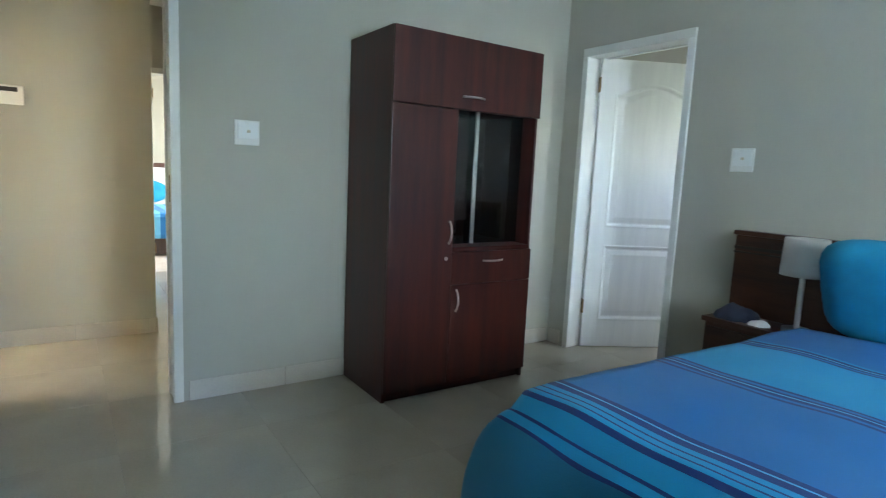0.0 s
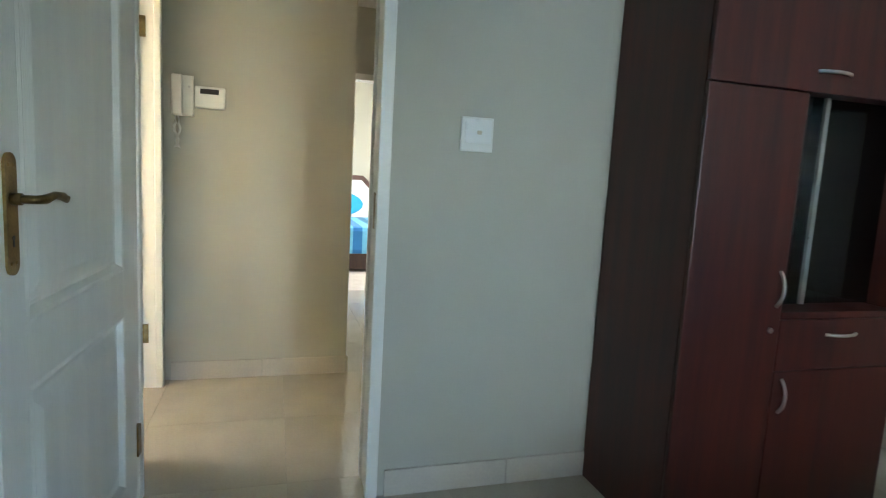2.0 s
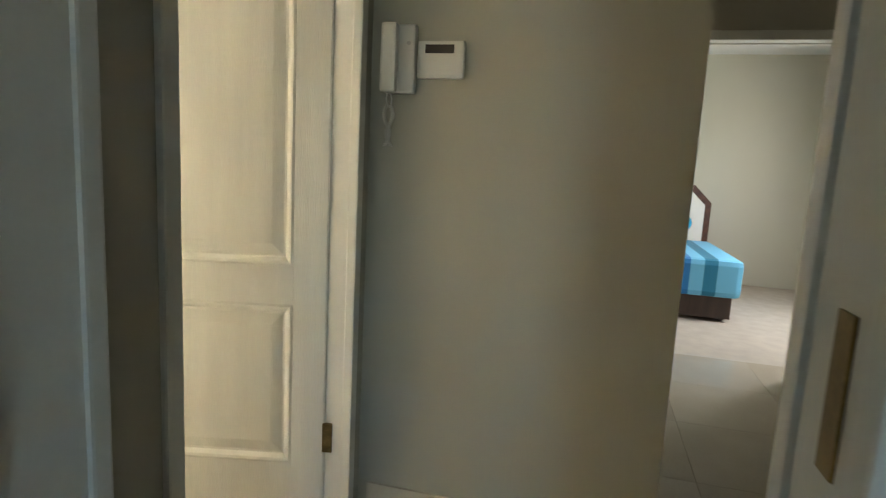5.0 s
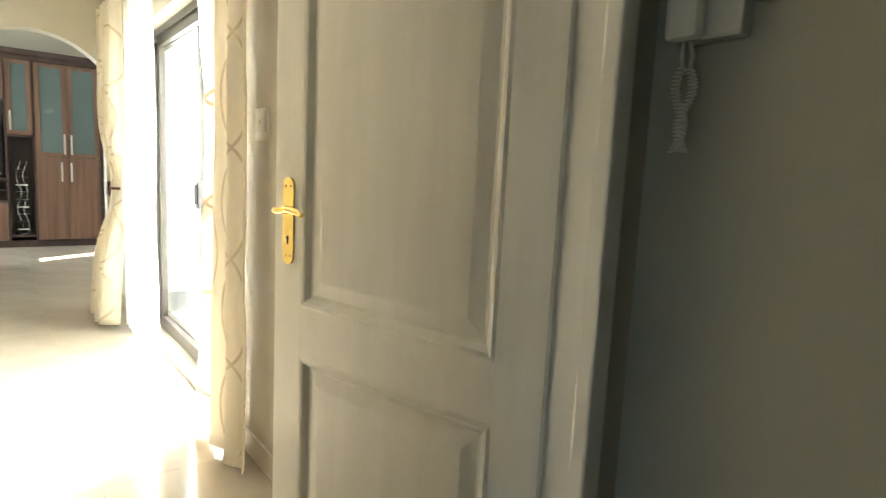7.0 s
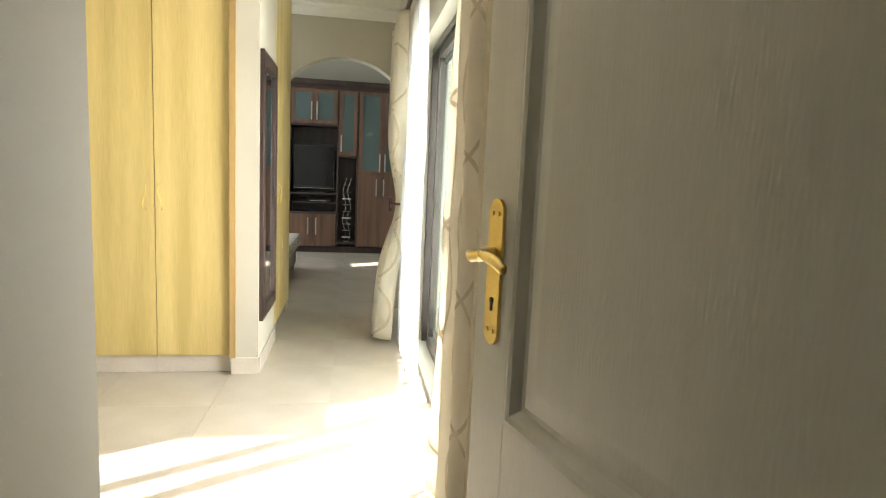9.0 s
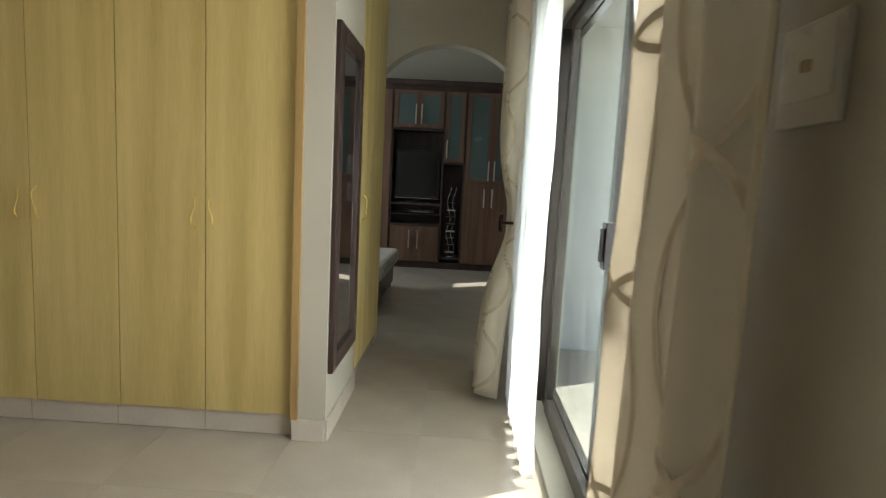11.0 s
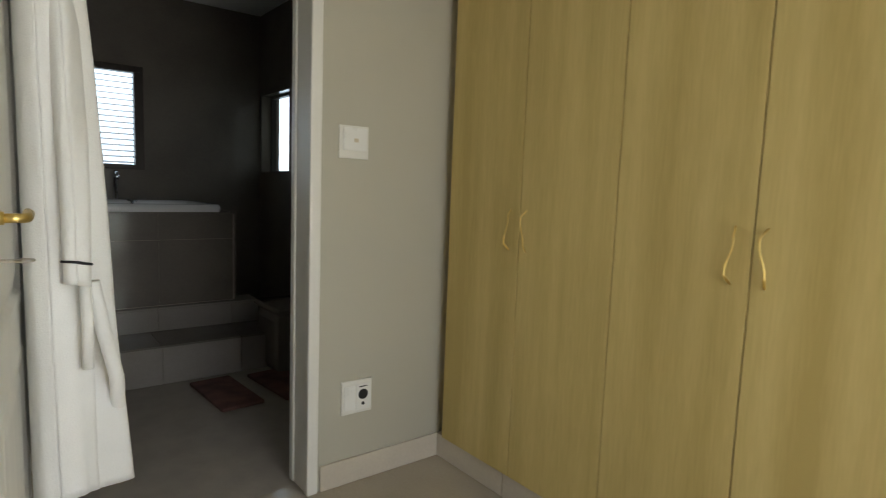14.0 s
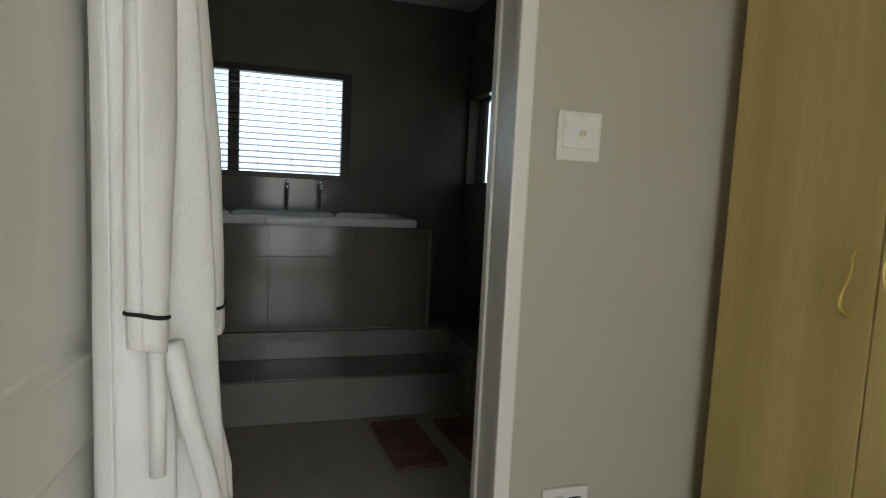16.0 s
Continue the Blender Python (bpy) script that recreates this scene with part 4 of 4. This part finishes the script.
unit_door(-2.385, -1.92, 0.10, 2.455, False, -1.96, 0.90, 1.16)
unit_door(-1.915, -1.465, 0.10, 2.455, False, -1.88, 0.90, 1.16)
for z in (0.10, 0.50, 0.90, 1.30, 1.70, 2.10):
    part("shelf", boxes((0.333, 0.76, UY + 0.10, UB - 0.02, z, z + 0.022)), ESPRESSO, tv)
part("upright", boxes((0.756, 0.78, UY + 0.09, UB - 0.02, 0.09, 2.46)), ESPRESSO, tv)
t2 = thing("television", pose(-1.10, UY + 0.16, 0.916), "black flat television in a wall unit niche", "television")
part("housing", boxes((-0.315, 0.315, 0.0, 0.06, 0.05, 0.74), bevel=0.008), BLACK, t2)
part("screen", boxes((-0.285, 0.285, -0.003, 0.001, 0.10, 0.71)), SCREEN, t2)
part("stand", boxes((-0.18, 0.18, -0.06, 0.10, 0, 0.014), (-0.04, 0.04, 0.02, 0.045, 0.014, 0.06), bevel=0.003), BLACK, t2)
part("trim", boxes((-0.30, 0.30, -0.004, 0.0, 0.062, 0.068)), STEEL, t2)
vp = thing("set_top_box", pose(-1.0, UY + 0.12, 0.766), "black video player on a wall unit shelf", "video player")
part("case", boxes((-0.2, 0.16, 0, 0.22, 0.004, 0.055), bevel=0.004), BLACK, vp)
part("front_strip", boxes((-0.15, 0.1, -0.002, 0.001, 0.02, 0.03)), STEEL, vp)
cd = thing("disc_rack", pose(-0.59, UY + 0.12, 0.166), "wavy steel disc rack with stacked cases", "disc rack")
bm = bmesh.new()
for dx in (-0.035, 0.035):
    tube(bm, [(dx + 0.025 * math.sin(k * 0.5), 0.02 * math.cos(k * 0.5), 0.01 + k * 0.035) for k in range(29)], 0.006, 8)
disc(bm, (0, 0.02, 0.006), (0, 0, 1), 0.09, 0.012, 24)
part("stand", bm, CHROME, cd, smooth=True)
for k in range(9):
    part("case", boxes((-0.065, 0.065, -0.02, 0.11, 0.06 + k * 0.10, 0.072 + k * 0.10)), BLACK if k % 3 else PAPER, cd)

# upholstered ottoman with leaf print just beyond the arch
ot = thing("ottoman", pose(-1.20, 5.95, 0), "dark wooden daybed with a leaf-print cushion", "daybed")
part("frame", boxes((-0.9, 0.0, 0, 1.5, 0.06, 0.30), bevel=0.01), ESPRESSO, ot)
for lx, ly in ((-0.88, 0.02), (-0.06, 0.02), (-0.88, 1.44), (-0.06, 1.44)):
    part("leg", boxes((lx, lx + 0.04, ly, ly + 0.04, 0, 0.06)), ESPRESSO, ot)
cu = part("cushion", boxes((-0.88, 0.06, 0.03, 1.47, 0.30, 0.45), bevel=0.04), FABRIC, ot, "beige cushion printed with dark leaves")
rng = random.Random(4)
for k in range(10):
    y, z, a = 0.10 + 0.13 * k, 0.34 + rng.uniform(0, 0.06), rng.uniform(0.5, 1.1)
    bm = bmesh.new()
    pts = [(y + 0.05 * math.cos(t) * math.cos(a) - 0.014 * math.sin(t) * math.sin(a), z + 0.05 * math.cos(t) * math.sin(a) + 0.014 * math.sin(t) * math.cos(a)) for t in [q * math.tau / 12 for q in range(12)]]
    prism(bm, pts, "yz", 0.0605, 0.0620)
    part("leaf_print", bm, ESPRESSO, cu)
tagged(part("window_2", boxes((1.64, 1.70, 8.72, 8.75, 0.9, 2.3), (1.64, 1.70, 9.05, 9.08, 0.9, 2.3), (1.64, 1.70, 8.75, 9.05, 0.9, 0.93), (1.64, 1.70, 8.75, 9.05, 2.27, 2.3), (1.64, 1.70, 8.75, 9.05, 1.42, 1.45)), BRONZE), "narrow bronze aluminium lounge window frame", "window", kind="structure")

# ---- bathroom ----
TX = -4.85
bt = thing("bathtub", pose(0, 0, 0), "white bathtub built into a tiled surround", "bathtub")
part("surround", boxes((-5.645, TX - 0.012, 1.06, 3.255, 0.38, 0.965)), GROUT, bt)
for y in (1.42, 1.875, 2.33, 2.787):
    for z0, z1 in ((0.385, 0.80), (0.80, 0.965)):
        y1 = min(y + 0.457, 3.262)
        part("tile", boxes((TX - 0.012, TX, y + 0.0015, y1 - 0.0015, z0 + 0.0015, z1 - 0.0015), bevel=0.001), BATHTILE, bt)
part("side_tile", boxes((-5.645, TX - 0.001, 3.2555, 3.266, 0.385, 0.9635), bevel=0.001), BATHTILE, bt)
part("ledge_tile", boxes((-5.645, TX, 1.06, 3.262, 0.965, 0.975), bevel=0.001), BATHTILE, bt)
bm = bmesh.new()
def tub(u, v):
    a = u * math.tau
    cx, cy = -5.24, 2.32
    def ring(hx, hy, z, e):
        c, s_ = math.cos(a), math.sin(a)
        return (cx + hx * math.copysign(abs(c) ** e, c), cy + hy * math.copysign(abs(s_) ** e, s_), z)
    prof = [(0.375, 0.86, 0.976, 0.12), (0.385, 0.865, 1.0, 0.12), (0.38, 0.86, 1.022, 0.14), (0.33, 0.80, 1.024, 0.2), (0.315, 0.78, 1.0, 0.3), (0.27, 0.70, 0.75, 0.4), (0.20, 0.58, 0.66, 0.5), (0.001, 0.002, 0.65, 1.0)]
    return ring(*prof[round(v * 7)])
grid(bm, tub, 56, 7)
part("tub", bm, ENAMEL, bt, "white enamel tub", smooth=True)
st = thing("bath_steps", pose(0, 0, 0), "two grey tiled steps up to a bathtub", "steps")
part("core", boxes((-5.0, -4.472, 1.06, 3.40, 0, 0.218), (-5.0, -4.822, 1.06, 3.40, 0.218, 0.368)), GROUT, st)
for k in range(5):
    y = 1.42 + 0.45 * k - 0.05
    y1 = min(y + 0.45, 3.40)
    part("riser_tile", boxes((-4.472, -4.46, y + 0.0015, y1 - 0.0015, 0.002, 0.2165), bevel=0.001), STEPTILE, st)
    part("tread_tile", boxes((-4.822, -4.46, y + 0.0015, y1 - 0.0015, 0.218, 0.229), bevel=0.001), BATHTILE, st)
    part("riser_tile", boxes((-4.822, -4.81, y + 0.05, min(y1 + 0.047, 3.40), 0.231, 0.3665), bevel=0.001), STEPTILE, st)
    part("tread_tile", boxes((-5.0, -4.81, y + 0.05, min(y1 + 0.047, 3.40), 0.368, 0.379), bevel=0.001), STEPTILE, st)
for y in (2.44, 2.66):
    tp = thing("bath_spout", pose(-5.58, y, 0.976), "tall dark chrome swan-neck bath tap", "tap", "bath taps")
    bm = bmesh.new()
    tube(bm, [(0, 0, 0), (0, 0, 0.17), (0.012, 0, 0.215), (0.045, 0, 0.24), (0.085, 0, 0.225), (0.10, 0, 0.19)], 0.014, 12)
    part("neck", bm, CHROME, tp, smooth=True)
    bm = bmesh.new()
    disc(bm, (0, 0, 0.008), (0, 0, 1), 0.026, 0.016, 20)
    part("collar", bm, CHROME, tp)
mx = thing("tap_valves", pose(-5.56, 2.02, 0.976), "chrome cross-head bath valves on the ledge", "tap")
for y in (-0.07, 0.0, 0.07, 0.74):
    bm = bmesh.new()
    tube(bm, [(0, y, 0), (0, y, 0.04)], 0.012, 10)
    tube(bm, [(-0.03, y, 0.042), (0.03, y, 0.042)], 0.007, 8)
    tube(bm, [(0, y - 0.03, 0.042), (0, y + 0.03, 0.042)], 0.007, 8)
    part("valve", bm, CHROME, mx, smooth=True)
tagged(part("window_3", boxes((-5.76, -5.70, 1.30, 1.35, 1.25, 1.96), (-5.70, -5.64, 2.80, 2.86, 1.24, 1.97), (-5.76, -5.68, 2.06, 2.13, 1.25, 1.96), (-5.70, -5.64, 1.30, 2.80, 1.24, 1.275), (-5.70, -5.64, 1.30, 2.80, 1.925, 1.97)), BRONZE), "dark aluminium bathroom window frame", "window", kind="structure")
tagged(part("window_4", boxes((-5.62, -5.605, 3.80, 3.84, 1.26, 1.87), (-5.075, -5.06, 3.80, 3.84, 1.26, 1.87), (-5.605, -5.075, 3.80, 3.84, 1.26, 1.275), (-5.605, -5.075, 3.80, 3.84, 1.855, 1.87)), BRONZE), "narrow bathroom window frame", "window", kind="structure")
HAZE = bpy.data.materials.new("bright_sky_haze")
HAZE.use_nodes = True
hb_ = HAZE.node_tree.nodes["Principled BSDF"]
hb_.inputs["Base Color"].default_value = (0, 0, 0, 1)
hb_.inputs["Emission Color"].default_value = (0.72, 0.88, 1.0, 1)
hb_.inputs["Emission Strength"].default_value = 1.3
tagged(part("backdrop", boxes((-9.1, -9.0, -2, 9, -0.1, 6), (-9.0, -3.0, 8.9, 9.0, -0.1, 6)), HAZE), "pale bright hazy sky beyond the bathroom windows", "sky", kind="structure")
bl = thing("venetian_blind", pose(0, 0, 0), "dark slatted venetian blind over a bath window", "blind")
part("headrail", boxes((-5.672, -5.632, 1.33, 2.835, 1.93, 1.965), bevel=0.003), BRONZE, bl)
slat = mesh_of("slat", boxes((-0.02, 0.02, 1.335, 2.80, -0.001, 0.001)), BRONZE)
for k in range(16):
    ob = new("slat", slat)
    ob.matrix_world = pose(-5.655, 0, 1.29 + k * 0.04, 0, 14)
    ob.parent = bl
for y in (1.5, 2.25, 2.47, 2.70):
    bm = bmesh.new()
    tube(bm, [(-5.655, y, 1.28), (-5.655, y, 1.93)], 0.0012, 4)
    part("cord", bm, BRONZE, bl)
sg = thing("shower_screen", pose(0, 0, 0), "frameless glass shower screen beside the bath", "shower screen")
part("pane", boxes((-4.36, -4.352, 1.1, 2.13, 0.01, 2.05)), GLASS, sg)
part("channel", boxes((-4.37, -4.342, 1.05, 2.13, 0.0, 0.012)), CHROME, sg)
for nm, x, y, ang in (("bath_mat", -4.12, 2.97, 4), ("bath_mat", -4.10, 3.30, 6)):
    ob = part(nm, boxes((-0.25, 0.25, -0.115, 0.115, 0.001, 0.022), bevel=0.010), MATPILE)
    ob.matrix_world = pose(x, y, 0, 0, 0, ang)
    tagged(ob, "reddish brown rubber-backed bath mat on the floor", "bath mat", "bath mats")
tl = thing("toilet", pose(-4.66, 3.50, 0), "dark grey toilet standing in a bathroom corner", "toilet")
part("pan", boxes((0.02, 0.40, -0.18, 0.18, 0.0, 0.38), bevel=0.05), BATHTILE, tl)
part("seat", boxes((0.0, 0.44, -0.19, 0.19, 0.385, 0.42), bevel=0.015), BATHTILE, tl)
part("cistern", boxes((0.02, 0.40, 0.10, 0.21, 0.42, 0.75), bevel=0.02), BATHTILE, tl)

# ---- bathrobe on the bathroom door ----
robe = thing("bathrobe", pose(-2.885, 2.035, 0, 0, 0, -4.5), "white towelling bathrobe with black piping on a door", "bathrobe")
RC = 0.155   # middle of the robe along the leaf


def robe_body(u, v):
    # v from hem to collar, u round the garment
    z = 0.36 + 1.60 * v
    half = 0.135 - 0.035 * v - 0.04 * max(0, v - 0.80) / 0.2 - 0.02 * max(0, 0.12 - v) / 0.12
    deep = 0.125 - 0.04 * v - 0.03 * max(0, v - 0.8) / 0.2
    a = u * math.tau
    fold = 1 + 0.27 * math.sin(a * 5 + 1.5 * noise.noise((v * 2.5, 0, 4))) * (1 - 0.5 * v) + 0.15 * math.sin(a * 9 + 3 * v) * (1 - 0.7 * v)
    x = RC + 0.03 * noise.noise((0, v * 3, 1)) + half * math.cos(a) * (0.92 + 0.08 * fold)
    y = 0.024 + deep * 0.55 + deep * math.sin(a) * (fold if math.sin(a) > 0 else 0.5) * 0.95
    return (x, max(y, 0.0265), z + 0.02 * math.sin(a * 2 + 1) * (1 - v))


bm = bmesh.new()
grid(bm, robe_body, 96, 70)
bodyp = part("body", bm, TOWEL, robe, smooth=True)
solidify(bodyp, 0.006)


def sleeve(name, pts, radii, seed):
    bm = bmesh.new()
    P = [Vector(p) for p in pts]
    def f(u, v):
        k = v * (len(P) - 1)
        i = min(int(k), len(P) - 2)
        c, r_ = P[i].lerp(P[i + 1], k - i), radii[i] + (radii[i + 1] - radii[i]) * (k - i)
        a = u * math.tau
        w = 1 + 0.12 * math.sin(a * 3 + seed + v * 4)
        return (c.x + r_ * w * math.cos(a), max(c.y + r_ * 0.62 * w * math.sin(a), 0.03), c.z + 0.008 * math.cos(a + seed))
    grid(bm, f, 32, 40)
    sl = part(name, bm, TOWEL, robe, smooth=True)
    solidify(sl, 0.005)
    for off in (0.055,):
        bm = bmesh.new()
        last, prev = P[-1], P[-2]
        d = (prev - last).normalized()
        c, r_ = last + d * off, radii[-1] + (radii[-2] - radii[-1]) * off / (prev - last).length
        tube(bm, [(c.x + (r_ + 0.004) * math.cos(t) * (1 + 0.12 * math.sin(t * 3 + seed + 4)), c.y + (r_ * 0.62 + 0.003) * math.sin(t) * (1 + 0.12 * math.sin(t * 3 + seed + 4)), c.z + 0.008 * math.cos(t + seed)) for t in [q * math.tau / 28 for q in range(29)]], 0.0035, 6)
        part("cuff_piping", bm, PIPING, sl, "black cuff piping")


sleeve("sleeve", [(0.19, 0.10, 1.80), (0.225, 0.125, 1.55), (0.255, 0.135, 1.30), (0.28, 0.140, 1.12), (0.288, 0.142, 0.925)], [0.035, 0.055, 0.052, 0.046, 0.040], 0.6)
sleeve("sleeve", [(0.11, 0.11, 1.80), (0.080, 0.150, 1.55), (0.062, 0.178, 1.25), (0.052, 0.190, 1.05), (0.048, 0.195, 0.90)], [0.035, 0.050, 0.048, 0.043, 0.038], 2.2)
bm = bmesh.new()
tube(bm, [(RC + 0.082 + 0.022 * t, 0.075 + 0.035 * t + 0.006 * math.sin(t * 3), 1.93 - 0.55 * t) for t in [k / 20 for k in range(21)]], 0.0045, 6)
part("lapel_piping", bm, PIPING, robe, "black lapel piping")
bm = bmesh.new()
belt = [(0.272, 0.172, 0.93), (0.262, 0.195, 0.80), (0.235, 0.222, 0.67), (0.19, 0.226, 0.59), (0.14, 0.230, 0.555), (0.10, 0.228, 0.565), (0.075, 0.222, 0.62), (0.075, 0.205, 0.70), (0.09, 0.18, 0.78)]
tube(bm, [Vector(belt[i]).lerp(Vector(belt[i + 1]), k / 5) for i in range(len(belt) - 1) for k in range(5)], 0.018, 10)
part("belt", bm, TOWEL, robe, smooth=True)
bm = bmesh.new()
tube(bm, [(0.305, 0.155, 0.94), (0.307, 0.160, 0.84), (0.303, 0.158, 0.72)], 0.013, 8)
part("belt_end", bm, TOWEL, robe, smooth=True)
hk = thing("robe_hook", pose(-2.885, 2.035, 0, 0, 0, -4.5), "small brass robe hook high on a door", "hook")
bm = bmesh.new()
tube(bm, [(RC, 0.018, 1.97), (RC, 0.05, 1.965), (RC, 0.075, 1.98), (RC, 0.08, 2.0)], 0.006, 8)
part("hook", bm, BRASS, hk, smooth=True)
bm = bmesh.new()
disc(bm, (RC, 0.021, 1.97), (0, 1, 0), 0.018, 0.005, 18)
part("rose", bm, BRASS, hk)

# ---- floor ----
floor = tagged(part("floor", boxes((-6.15, 2.08, -3.58, 5.25, -0.12, -0.004), (2.08, 5.75, -3.4, -0.6, -0.12, -0.004), (-3.75, -1.2, -5.65, -3.58, -0.12, -0.004), (-5.8, -3.05, 0.9, 3.87, -0.12, -0.0045), (-4.15, 1.75, 5.25, 9.65, -0.12, -0.004)), GROUT), "polished cream porcelain tile floor", "floor", kind="structure")
T = 0.60
TILE_MESH = mesh_of("floor_tile", boxes((0.0006, T - 0.0006, 0.0006, T - 0.0006, -0.004, 0.0), bevel=0.0004), TILE)
for x0, x1, y0, y1 in ((-6.0, 0.0, -3.6, 0.0), (0.0, 2.4, -2.4, -0.6), (-3.0, 0.0, 0.0, 5.4), (-1.8, 1.8, 5.4, 9.6), (-3.6, -1.2, -5.4, -3.6)):
    for i in range(round((x1 - x0) / T)):
        for j in range(round((y1 - y0) / T)):
            ob = new("floor_tile", TILE_MESH)
            ob.location = (x0 + i * T, y0 + j * T, 0)
            ob.parent = floor
